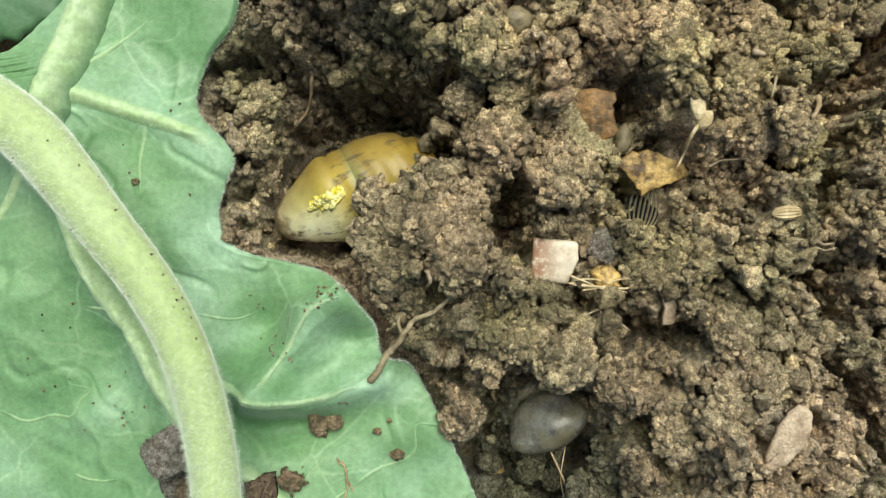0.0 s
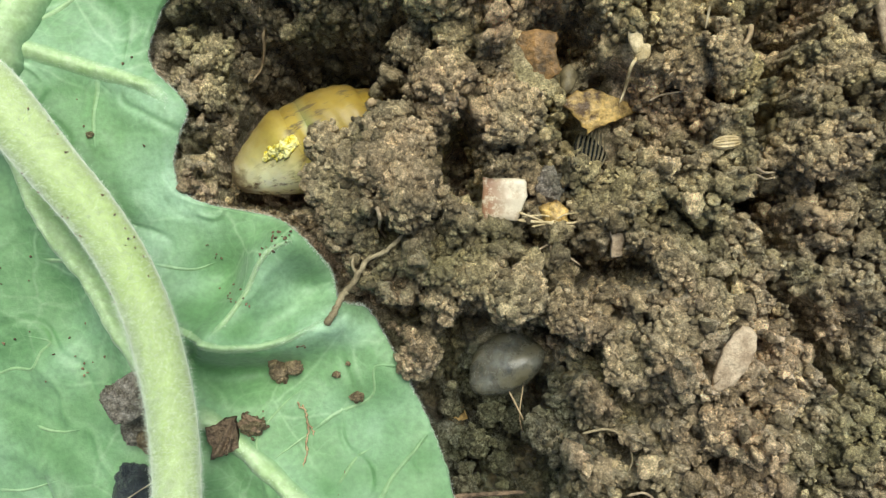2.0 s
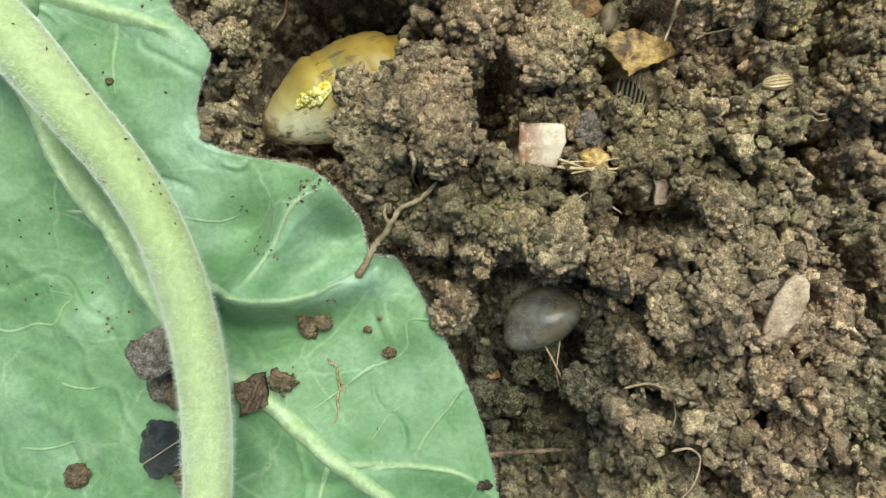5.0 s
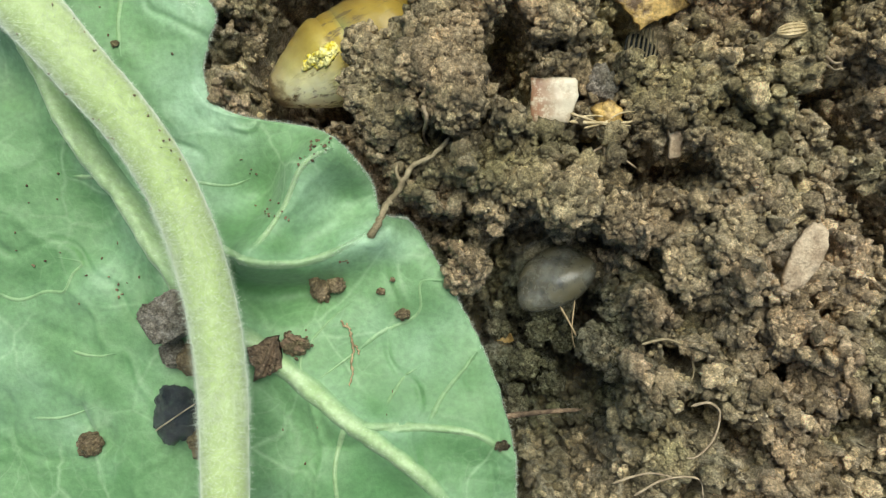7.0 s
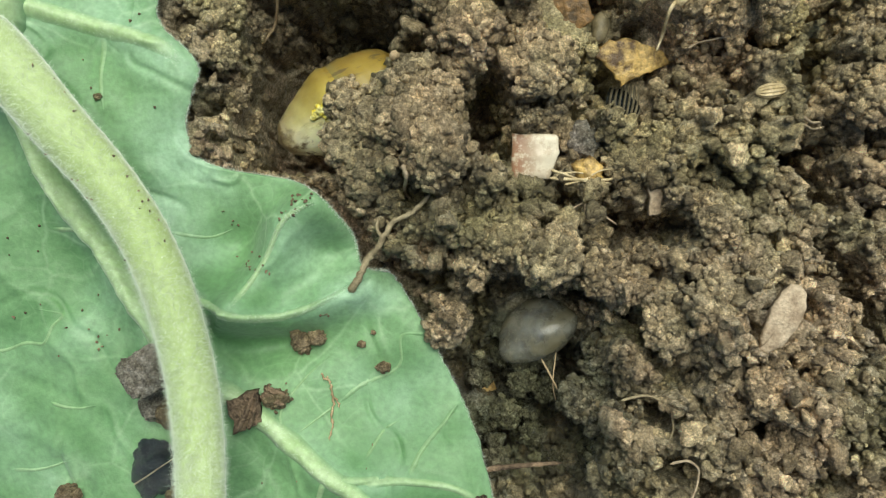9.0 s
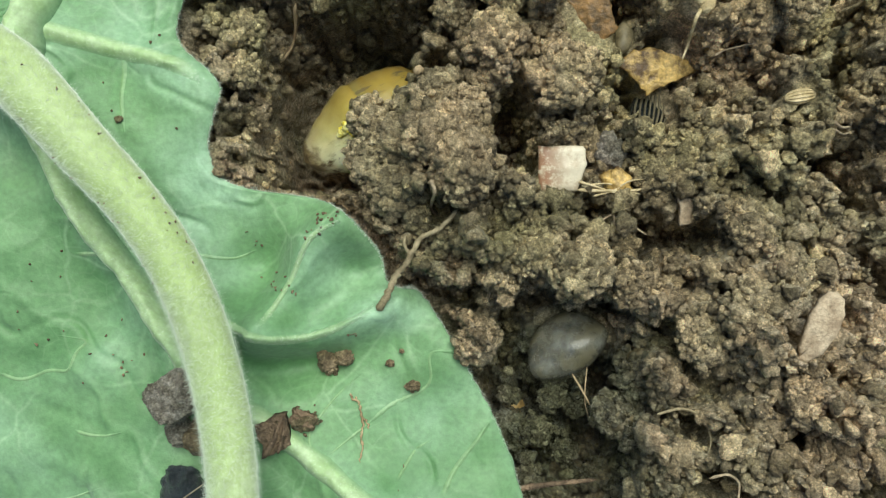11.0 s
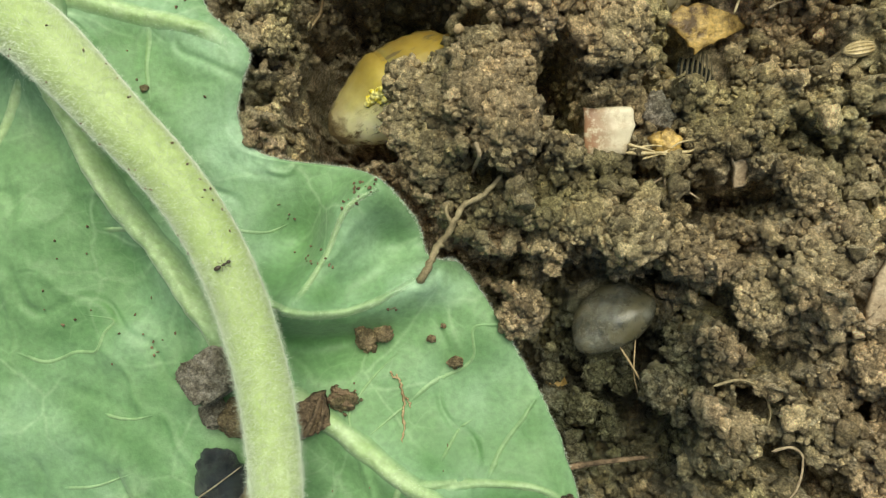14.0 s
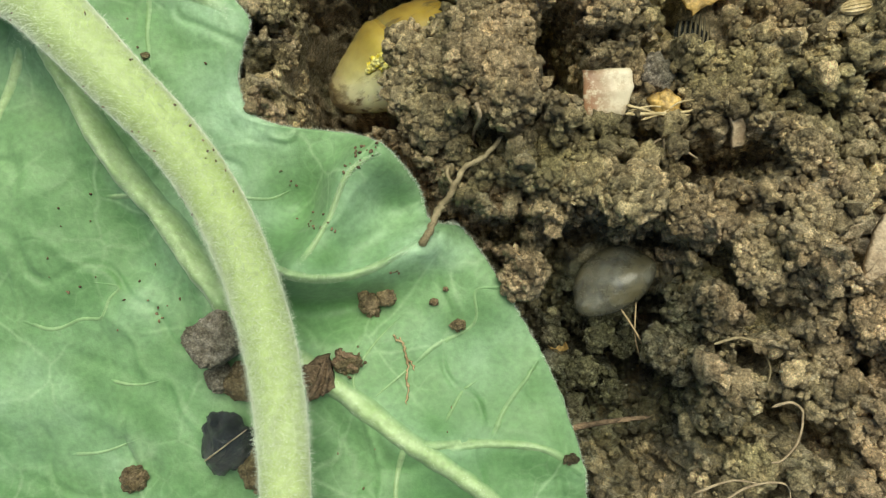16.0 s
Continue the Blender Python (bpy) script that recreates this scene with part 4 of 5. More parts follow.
chip("shell_chip", [(-4.2, -3.6), (2.6, -4.2), (4.6, 0.5), (4.3, 3.8), (-3.6, 4.2)], 0.8, SHELL, "off-white shell chip with reddish brown stains", "shell chip", on(19.6, 15.6, 1.2), (6, -8, 3), 0.5, 1)
chip("dry_leaf_scrap", [(-4.8, 1.6), (-3.6, 4.8), (0.4, 5.2), (4.0, 4.2), (3.6, 0.6), (4.8, -2.6), (2.4, -4.6), (1.2, -7.4), (-1.6, -5.2), (-3.8, -4.2), (-3.2, -1)], 0.5, RUST, "rusty brown crumpled scrap of dead leaf", "leaf scrap", on(25.2, 42.4, -0.2), (16, -16, 0), 0.9, 2)
chip("dry_leaf_scrap", [(-8.0, 1.6), (-4.6, 3.2), (-2.0, 4.2), (2.2, 2.8), (5.0, 2.0), (7.2, 0.2), (3.8, -1.6), (1.0, -2.4), (-1.8, -4.4), (-4.2, -1.8)], 0.5, AMBER, "amber scrap of dead leaf with pale ragged edges", "leaf scrap", on(37.8, 33.2, 1.5), (8, 6, 0), 0.7, 3)
chip("husk_flake", [(-1.1, -6.6), (0.2, -6.8), (1.0, -5.4), (1.9, -3.6), (2.4, -1.2), (2.6, 1.4), (2.3, 3.8), (1.4, 5.8), (0.0, 6.5), (-1.4, 6.0), (-2.3, 4.0), (-2.6, 1.2), (-2.3, -1.6), (-1.8, -4.0), (-1.0, -5.4)],
     0.8, HUSK, "pinkish tan oval papery husk flake on the crumbs", "husk flake", on(59.4, -12.0, 4.4), (4, 0, -27), 0.9, 4, 0.006)
chip("husk_flake", [(-1.2, 3.6), (0.8, 3.2), (1.5, 0.4), (1.4, -3.0), (-0.8, -3.2), (-1.0, 0.2)], 0.5, HUSK, "small tan bark flake", "husk flake", on(40.6, 8.4, 1.3), (10, 20, 5), 0.4, 5)
chip("dry_leaf_scrap", [(-2.5, 1.6), (2.2, 2.6), (2.6, -0.6), (-2.4, -1.4)], 0.4, AMBER, "small orange scrap of dead leaf in a hollow", "leaf scrap", on(12.5, -30.5, 0.9), (-10, 12, 10), 0.3, 6)


def top_height(x, y):
    """The height of the soil with the clods on it."""
    z = ground_height(x, y) + 0.7
    for cx, cy, cz, wide, tall in DOMES:
        q = ((x - cx) ** 2 + (y - cy) ** 2) / wide ** 2
        if q < 1:
            z = max(z, cz + tall * math.sqrt(1 - q))
    return z


def fibre(name, pts, radius, material, label, category, up=0.4, flat=False, sides=6, taper=0.6):
    line = smooth_line(pts, 8)
    if line.shape[1] == 2:
        z = np.array([top_height(*p) for p in line])
        z = np.array([z[max(0, i - 5):i + 6].max() for i in range(len(z))])
        z = np.convolve(np.pad(z, 4, mode="edge"), np.ones(9) / 9, "valid") + up * 0.5
        if flat:
            z = 0.25 * z + 0.75 * np.quantile(z, 0.8)
        line = np.c_[line, z]
    r = radius * np.linspace(1, taper, len(line))
    v, f = tube(line, r, sides, 1.0, 0.12, np.random.default_rng(len(line)))
    return thing(name, mesh_of(name, v, f, material), label, category)


def twig():
    rng = np.random.default_rng(19)
    line = smooth_line([(-13, -8.8, -0.6), (-11.2, -6.2, 1.0), (-9.6, -3.0, 1.6), (-7.6, -0.6, 2.6), (-5, 3.6, 3.4), (-1.6, 5.4, 4.2), (1.5, 8.4, 4.4)], 7)
    line = line + 0.07 * rng.standard_normal(line.shape)
    spur = smooth_line([(-6.8, 0.6, 2.8), (-7.8, 2.6, 3.0), (-7.6, 4.4, 2.6)], 6)
    bits = [tube(line, np.linspace(0.7, 0.38, len(line)), 9, 0.9, 0.16, rng), tube(spur, np.linspace(0.45, 0.2, len(spur)), 7, 1.0, 0.12, rng)]
    v, f = joined(bits)
    thing("twig", mesh_of("twig", v, f, TWIG), "short crooked light brown twig lying from leaf to soil", "twig")


twig()


# ---- clods of soil ----
CLODS = ["-2 27.5 5", "-2 21 6", "2 16 6", "3 24.5 4.5", "-8 13 5", "13 35 5.5", "20 31 6", "16 38 5", "8 37 5", "22 -2 6", "29 1 5.5", "32 -5 4.5",
         "15 2 5", "8 6 5", "4.8 -14.5 4", "5 -20 4", "50.5 4.5 4.5", "49 -9 5", "43 -14 4.5", "56 -3 5", "60 3 4", "41 16 5", "47 19 5", "36 14 4", "53 42 6", "49 48 5",
         "61 40 5", "36 54 6", "20 52 6", "5 52 6", "28 59 6", "-38 43 4.5", "-37.6 35 3.6", "-37.4 29 3.2", "-37.4 23.5 3.0", "-37.2 18.4 2.6", "-33 47 4", "1.5 44 4", "66 17 5", "74 -2 5", "70 -19 4",
         "76 25 5", "80 42 5", "58 -24 4", "48 -24 4.5", "64 -34 4", "40 -48 4.5", "30 -44 4", "10 45 4", "52 57 5", "63 49 4", "57 41 3.5"]
for _k, _c in enumerate(CLODS):
    _x, _y, _r = map(float, _c.split())
    _g = np.random.default_rng(300 + _k)
    soil_clod(_x, _y, (_r * _g.uniform(0.9, 1.15), _r * _g.uniform(0.75, 1.0), _r * _g.uniform(0.6, 0.8)), 300 + _k, 0.46)


for _x, _y, _r in ((19.5, -27.0, 2.8), (24.5, -29.5, 2.4), (16.5, -34, 3.2), (22, -38, 2.6), (14.5, -44, 3.2), (11.5, -27, 2.2)):
    soil_clod(_x, _y, (_r, _r * 0.9, _r * 0.8), 700 + int(_x * 10), 0.1, "small moist brown clod in the hollow", z=max(ground_height(_x, _y), -19.0) - 1.0)
for _x, _y, _r in ((28.6, -13.8, 2.2), (15.6, -22.8, 2.2), (19, -23.4, 1.8)):
    soil_clod(_x, _y, (_r, _r * 0.9, _r * 0.8), 740 + int(_x), 0.2, "small crumbly clod against a wet pebble")
for _k, (_x, _y, _z, _r) in enumerate(((-13.0, 24.8, -3.2, 4.6), (-13.6, 18.6, -3.6, 4.8), (-6.0, 25.5, -2.2, 4.4), (-8.0, 21.0, -2.0, 5.2), (-12.0, 13.0, -5.0, 4.2))):
    soil_clod(_x, _y, (_r, _r * 0.9, _r * 0.85), 500 + _k, 0.2, "crumbly brown clod leaning over the caterpillar", z=_z)


def crumbs(count, low, high, seed, lift, label):
    """Crumbs of one size strewn over the soil, side by side, with gaps left between them."""
    rng = np.random.default_rng(seed)
    pieces, cell, taken = [], 2 * high, collections.defaultdict(list)
    for _ in range(count * 6):
        if len(pieces) >= count:
            break
        x, y = rng.uniform(-50, 98), rng.uniform(-62, 70)
        if x - np.interp(-y, -EDGE_Y, EDGE[:, 0]) < 1.5 or (-35 < x < -10 and 14 < y < 40):
            continue
        if any(math.hypot(x - a, y - b) < r for a, b, r in BEDS):
            continue
        r = low * (high / low) ** (rng.random() ** 1.4)
        z = ground_height(x, y)
        if z < -9 and rng.random() < 0.6:
            continue
        i, j = int(x // cell), int(y // cell)
        if any(math.hypot(x - a, y - b) < 0.78 * (r + q) for u in (-1, 0, 1) for w in (-1, 0, 1) for a, b, q in taken[i + u, j + w]):
            continue
        taken[i, j].append((x, y, r))
        pieces.append(crumb_at(rng, np.array((x, y, z + r * rng.normal(lift, 0.4))), r))
    v, f = joined(pieces)
    thing("soil_crumbs", mesh_of("soil_crumbs", v, f, CRUMB), label, "soil crumbs", kind="stuff")


def wall_crumbs(count, seed):
    """Crumbs that stick out of the steep sides of banks and hollows."""
    rng = np.random.default_rng(seed)
    i0, i1 = np.searchsorted(XS, (-48, 96))
    j0, j1 = np.searchsorted(YS, (-60, 68))
    dx, dy = H[i0 + 1:i1 + 1, j0:j1] - H[i0:i1, j0:j1], H[i0:i1, j0 + 1:j1 + 1] - H[i0:i1, j0:j1]
    steep = np.maximum(np.abs(dx), np.abs(dy)) * ((LEAF_GAP[i0:i1, j0:j1] > 2) & (H[i0:i1, j0:j1] > -26))
    picks = np.argwhere(steep > 1.2)
    weight = np.clip(steep[steep > 1.2], 0, 4)
    pieces = []
    for k in rng.choice(len(picks), count, p=weight / weight.sum()):
        i, j = picks[k]
        x, y = XS[i0 + i], YS[j0 + j]
        a, b = H[i0 + i, j0 + j], H[i0 + i, j0 + j] + (dx[i, j] if abs(dx[i, j]) > abs(dy[i, j]) else dy[i, j])
        if (x + 24) ** 2 / 200 + (y - 25) ** 2 / 130 < 1 or any(math.hypot(x - u, y - w) < r for u, w, r in BEDS):
            continue
        pieces.append(crumb_at(rng, np.array((x, y, rng.uniform(min(a, b), max(a, b)))) + rng.normal(0, 0.2, 3), rng.uniform(0.45, 1.1)))
    v, f = joined(pieces)
    thing("soil_crumbs", mesh_of("soil_crumbs", v, f, CRUMB), "brown crumbs sticking out of the sides of the hollows", "soil crumbs", kind="stuff")


wall_crumbs(6000, 76)
crumbs(900, 1.31, 2.1, 77, 0.0, "coarse brown crumbs of soil lying close together")
crumbs(10000, 0.55, 1.25, 78, 0.45, "tan and brown crumbs strewn over the soil")
crumbs(13000, 0.22, 0.5, 79, 0.35, "fine pale grit strewn over the soil")

# ---- roots, straws and seeds in the soil ----
fibre("straw", [(-29.1, 50), (-30.4, 45.3), (-33.8, 39.9)], 0.4, STRAW, "thin curved pale straw on the soil", "straw", 1.2)
fibre("straw", [(61.2, 46.3), (59.8, 44), (58.4, 41.5)], 0.55, STRAW, "short straight pale straw on a clod", "straw", 0.8)
fibre("straw", [(50, 53.5), (52.5, 53)], 0.7, ROOT, "short pale sliver of straw", "straw", 0.6)
fibre("straw", [(53.5, 49), (52.8, 45)], 0.3, TWIG, "short thin brown straw", "straw", 0.8)
fibre("straw", [(22.6, -21.8, -10.0), (25.2, -26.6, -9.0), (27.8, -31.8, -10.4)], 0.24, STRAW, "thin pale straw leaning below a wet pebble", "straw", 2.0)
fibre("straw", [(25.4, -20.6, -10.0), (24.8, -26.6, -9.4), (26.2, -31.8, -11.6)], 0.16, STRAW, "hair-thin pale straw below a wet pebble", "straw", 2.0)
fibre("straw", [(75.6, 15.4), (78.5, 13.8), (81, 12.4)], 1.0, STRAW, "flat pale blade of dry straw", "straw", 0.7, taper=0.8)
fibre("root", [(87.5, 57), (88.3, 48.6), (86.1, 43.2), (86.8, 37.9), (85.6, 33)], 1.0, ROOT, "pale wavy root lying on the soil", "root", 1.0)
for _pts, _r in (([(22.4, 11.8, 0.8), (27.2, 11.5, 1.6), (32.4, 11.5, 2.2), (35.7, 12.3, 2.6), (40.6, 13.2, 2.6)], 0.34), ([(22.6, 13.2, 1.2), (25.4, 12.3, 1.4), (28.6, 11.2, 1.8), (33, 10.9, 2.2)], 0.26),
                 ([(25, 10.6, 1.0), (28.6, 11.6, 1.8), (31, 13, 2.6), (34.6, 13.4, 2.8)], 0.22), ([(23.5, 12.4, 1.0), (27, 12.8, 1.4), (30.4, 12, 2.0)], 0.22)):
    fibre("root", _pts, _r, PALE, "fine tangled straw-coloured rootlet", "root", taper=0.5)
for _pts, _r in (([(29.6, 10.8, 1.6), (28.7, 7.4, 0.8), (29.1, 4.1, 0.4)], 0.32), ([(28.7, 7.6, 0.8), (27.0, 6.7, 0.6), (23.6, 4.3, 1.6)], 0.26), ([(29.4, 8.2, 0.9), (31.4, 5.8, 1.0), (34.4, 3.7, 0.6)], 0.28)):
    fibre("root", _pts, _r, ROOT, "thin branching pale rootlet", "root", taper=0.5)
fibre("root", [(45.5, 34), (48, 35.4), (50.5, 35.6), (55, 36)], 0.22, ROOT, "hair-thin root sticking out of a clod", "root", 1.0)
fibre("root", [(63.5, 22), (66, 21.4), (69.2, 21.8)], 0.35, ROOT, "thin pale greenish rootlet", "root", 0.9)
fibre("root", [(63, 21), (67, 20.4), (70.4, 21.2)], 0.25, ROOT, "thin pale greenish rootlet", "root", 0.9)
fibre("root", [(43.2, -37.6), (46, -36.8), (48.2, -38.8), (47.2, -42.6), (44, -45.8), (42, -46.2)], 0.27, ROOT, "curled pale root round a dark hollow", "root", 2.4, flat=True)
fibre("root", [(29.3, -50.4), (35.2, -48.6), (39.6, -49.2)], 0.24, ROOT, "thin bent straw-coloured rootlet", "root", 2.2, flat=True)
fibre("root", [(33, -52.5), (38, -49.6), (43.7, -49.4), (45, -53)], 0.24, ROOT, "thin bent straw-coloured rootlet", "root", 2.4, flat=True)
fibre("root", [(11, -42.6, -7.5), (18, -41.4, -6.5), (26.4, -41, -7.5)], 0.6, BARK, "brown root crossing a dark hollow", "root")
fibre("root", [(-8.3, 41.8), (-8.4, 40), (-10.6, 38.2)], 0.45, ROOT, "short hooked pale root end", "root", 1.5)
fibre("root", [(-5.5, 31.4), (-3.5, 33.2), (-0.5, 33.4)], 0.8, STRAW, "short pale root stub on a clod", "root", 2.2)
fibre("root", [(-3, 13), (-2.4, 11), (-3.2, 9.4), (-2.4, 8)], 0.4, ROOT, "small curly pale root end", "root", 0.2)
fibre("root", [(35.6, -27.5), (40, -26.6), (43.6, -28.2), (45, -32), (43.6, -35)], 0.28, TWIG, "curved thin root round a dark gap", "root", 1.4, flat=True)


def sprout():
    """A pale seedling husk with a thread of root."""
    s = new("seedling")
    tagged(s, "pale yellowish dried seedling with a thread-like root", "seedling")
    v, f = lumpy(np.random.default_rng(5), 3, (1.25, 2.9, 0.8), 0.2, 14, 0.4)
    z = ground_height(41.5, 42) + 2.8
    part("husk", mesh_of("husk", v, f, PALE), s, at=(41.6, 43.6, z + 1.3), turn=(0, 0, 12))
    v, f = lumpy(np.random.default_rng(6), 3, (1.3, 1.7, 0.8), 0.2, 10, 0.4)
    part("husk", mesh_of("husk", v, f, PALE), s, at=(42.8, 41.4, z + 1.0), turn=(0, 0, -20))
    line = smooth_line([(42.2, 41, z + 0.8), (40.8, 38.6, z + 1.0), (41.0, 36, 4.2), (40.3, 33.7, 3.2)], 8)
    v, f = tube(line, np.linspace(0.4, 0.2, len(line)), 7)
    part("root", mesh_of("root", v, f, PALE), s)


sprout()


def ribbed_seed(x, y, turn):
    """A flat seed with raised ribs along it."""
    z = ground_height(x, y) + 0.9
    s = new("seed")
    s.matrix_basis = pose(x * MM, y * MM, (z - 0.2) * MM, 0, 0, turn) @ Matrix.Scale(0.88, 4)
    tagged(s, "pale ribbed seed lying on the soil", "seed")
    d, f = ico(3)
    part("seed_body", mesh_of("seed_body", d * np.array((3.1, 1.5, 0.9)), f, PALE), s)
    for k in (-0.9, -0.3, 0.3, 0.9):
        a = np.linspace(-2.6, 2.6, 12)
        w = np.sqrt(1 - (a / 3.1) ** 2)
        v, f = tube(np.c_[a, k * 1.1 * w, 0.9 * w * math.sqrt(1 - (k / 1.45) ** 2)], 0.2, 6)
        part("rib", mesh_of("rib", v, f, PALE), s)


ribbed_seed(59.3, 26.6, 8)


def ribbed_husk(x, y):
    """A dark curled husk with fine ribs."""
    h = new("husk")
    z = ground_height(x, y) + 1.6
    h.matrix_basis = pose(x * MM, y * MM, z * MM, 0, 0, -8)
    tagged(h, "dark curled husk with fine parallel ribs in a hollow", "husk")
    d, f = ico(3)
    part("husk_body", mesh_of("husk_body", d * np.array((3.6, 5.0, 1.6)), f, DARKSTONE), h)
    for k in np.linspace(-0.85, 0.85, 8):
        a = np.linspace(-4.4, 4.4, 14)
        w = np.sqrt(1 - (a / 5.0) ** 2)
        v, f = tube(np.c_[k * 3.5 * w, a, 1.65 * w * math.sqrt(1 - k * k) + 0.1], 0.24, 6)
        part("rib", mesh_of("rib", v, f, MOSS), h)


ribbed_husk(37.6, 27)
v, f = lumpy(np.random.default_rng(9), 4, (2.3, 2.0, 1.8), 0.3, 30, 0.6)
thing("resin_lump", mesh_of("resin_lump", v, f, AMBER), "small amber lump of resin among rootlets", "resin", at=(29.4, 13.0, ground_height(28.6, 13.4) + 5.2))


# ---- what lies on the leaf ----
def on_leaf(x, y):
    return float(leaf_height(x, y))


def leaf_clod(x, y, size, seed, label, material, level=4, boxy=1.0, turn=0):
    rng = np.random.default_rng(seed)
    v, f = lumpy(rng, level, (1, 1, 1), 0.14, 30, 0.5)
    v = np.sign(v) * np.abs(v) ** boxy * np.array(size)
    clod = new("soil_clod")
    clod.matrix_basis = pose(x * MM, y * MM, (on_leaf(x, y) + size[2] * 0.75) * MM, 0, 0, turn)
    tagged(clod, label, "soil clod", "soil dropped on the leaf")
    part("core", mesh_of("core", v * 0.9, f, material), clod)
    pieces = []
    for _ in range(int(16 * size[0]) if size[0] > 1.2 else 5):
        d = rng.standard_normal(3)
        d /= np.linalg.norm(d)
        pieces.append(crumb_at(rng, np.sign(d) * np.abs(d) ** boxy * np.array(size) * 0.9, min(size[0] * 0.35, rng.uniform(0.22, 0.62))))
    v, f = joined(pieces)
    tagged(part("crumb_coating", mesh_of("crumb_coating", v, f, material, False), clod), kind="stuff")
    return clod


leaf_clod(-47.4, -22.6, (4.6, 4.2, 3.4), 41, "grey-brown block of soil lying on the leaf", GREYCLOD, 5, 0.5, 32)
leaf_clod(-48.0, -29.6, (2.4, 2.4, 2.0), 42, "small grey-brown clod of soil on the leaf", GREYCLOD, 4, 0.7, 20)
leaf_clod(-44.0, -30.4, (2.8, 3.2, 2.4), 43, "small brown clod of soil on the leaf", CLOD)
leaf_clod(-42.4, -45, (2.6, 4.0, 2.4), 44, "small brown clod of soil on the leaf", CLOD)
leaf_clod(-26.4, -28.4, (2.6, 1.6, 1.5), 45, "small crumbly brown clod of soil on the leaf", CLOD)
leaf_clod(-22.6, -18.6, (1.9, 2.1, 1.7), 46, "small brown clod of soil on the leaf", CLOD)
leaf_clod(-19.4, -17.7, (1.5, 1.5, 1.2), 47, "small brown clod of soil on the leaf", CLOD)
leaf_clod(-23.6, -16.9, (1.1, 1.2, 0.9), 54, "tiny brown crumb of soil on the leaf", CLOD, 3)
leaf_clod(-7.1, -22.9, (1.3, 1.0, 0.9), 48, "tiny brown crumb of soil on the leaf", CLOD, 3)
leaf_clod(-11.2, -18.7, (0.8, 0.7, 0.6), 49, "tiny brown crumb of soil on the leaf", CLOD, 3)
leaf_clod(-9.0, -16.5, (0.5, 0.5, 0.4), 50, "tiny dark crumb of soil on the leaf", CLOD, 2)
leaf_clod(-64.3, -46.8, (2.3, 2.3, 1.8), 51, "small round brown clod of soil on the leaf", CLOD)
leaf_clod(11.1, -46.4, (1.3, 0.9, 0.8), 52, "tiny tan crumb of soil at the leaf edge", CLOD, 3)
leaf_clod(-58.5, 25.8, (0.75, 0.6, 0.5), 53, "tiny brown crumb of soil on the leaf", CLOD, 3)
v, f = lumpy(np.random.default_rng(58), 5, (1, 1, 1), 0.02, 40, 0.4)
v = knobbly(np.random.default_rng(59), v, 70) * np.array((4.2, 4.6, 3.0))
thing("pebble", mesh_of("pebble", v, f, DARKSTONE), "shiny wet black pebble lying on the leaf", "pebble", at=(-47, -40.4, on_leaf(-47, -40) + 2.0))
_z = on_leaf(-47, -40) + 5.0
fibre("straw", [(-50.4, -43, _z - 1.6), (-47, -40.6, _z + 0.6), (-42.6, -37.6, _z - 0.2)], 0.14, ROOT, "short grey straw lying across a black pebble", "straw")
def torn_bark(x, y, lean, count, long, label, seed):
    """A ragged bundle of torn fibres with a few crumbs stuck to it."""
    rng = np.random.default_rng(seed)
    bits = []
    for _ in range(count):
        a, off, half = radians(lean + rng.normal(0, 9)), rng.normal(0, 0.8), long * rng.uniform(0.6, 1.05) / 2
        d, n = np.array((math.cos(a), math.sin(a), 0)), np.array((-math.sin(a), math.cos(a), 0))
        mid = n * off + np.array((0, 0, rng.uniform(0.2, 1.8)))
        pts = smooth_line([mid - d * half, mid + n * rng.normal(0, 0.3) + (0, 0, 0.4), mid + d * half + (0, 0, rng.uniform(-0.4, 0.6))], 6)
        bits.append(tube(pts, rng.uniform(0.35, 0.95) * np.linspace(1, 0.6, len(pts)), 7, 0.55, 0.16, rng))
    for _ in range(26):
        bits.append(crumb_at(rng, np.array((rng.normal(0, 1.2), rng.normal(0, long * 0.3), rng.uniform(0.2, 1.8))), rng.uniform(0.2, 0.5)))
    flake = new("bark_flake")
    flake.matrix_basis = pose(x * MM, y * MM, (on_leaf(x, y) + 0.3) * MM)
    tagged(flake, label, "bark flake")
    for q, g in bits:
        if np.asarray(g).shape[1] == 4:
            part("fibre", mesh_of("fibre", q, g, BARK), flake)
    v, f = joined([(q, np.asarray(g)) for q, g in bits if np.asarray(g).shape[1] == 3])
    tagged(part("crumbs", mesh_of("crumbs", v, f, CLOD), flake), kind="stuff")


chip("bark_flake", [(-3.4, 2.2), (-1.6, 2.6), (0.2, 3.9), (2.2, 4.1), (2.5, 1.6), (2.9, -1.6), (0.6, -2.8), (-2.6, -4.4), (-2.0, -1.8), (-3.0, -0.2)], 1.3, BARK, "torn brown flake of bark lying on the leaf beside the stalk", "bark flake", (-31.4, -30.6, on_leaf(-31.4, -30.6) + 1.8), (6, -4, 0), 0.5, 7)
_z = on_leaf(-31, -30.6) + 2.5
fibre("bark_splinter", [(-33.2, -34.2, _z - 0.4), (-31.2, -31.0, _z + 0.5), (-29.8, -27.2, _z + 0.2)], 0.55, BARK, "raised brown splinter along a bark flake", "bark splinter")
fibre("bark_splinter", [(-30.6, -33.4, _z - 0.3), (-29.6, -30.4, _z + 0.3), (-29.2, -27.6, _z)], 0.4, BARK, "raised brown splinter along a bark flake", "bark splinter")
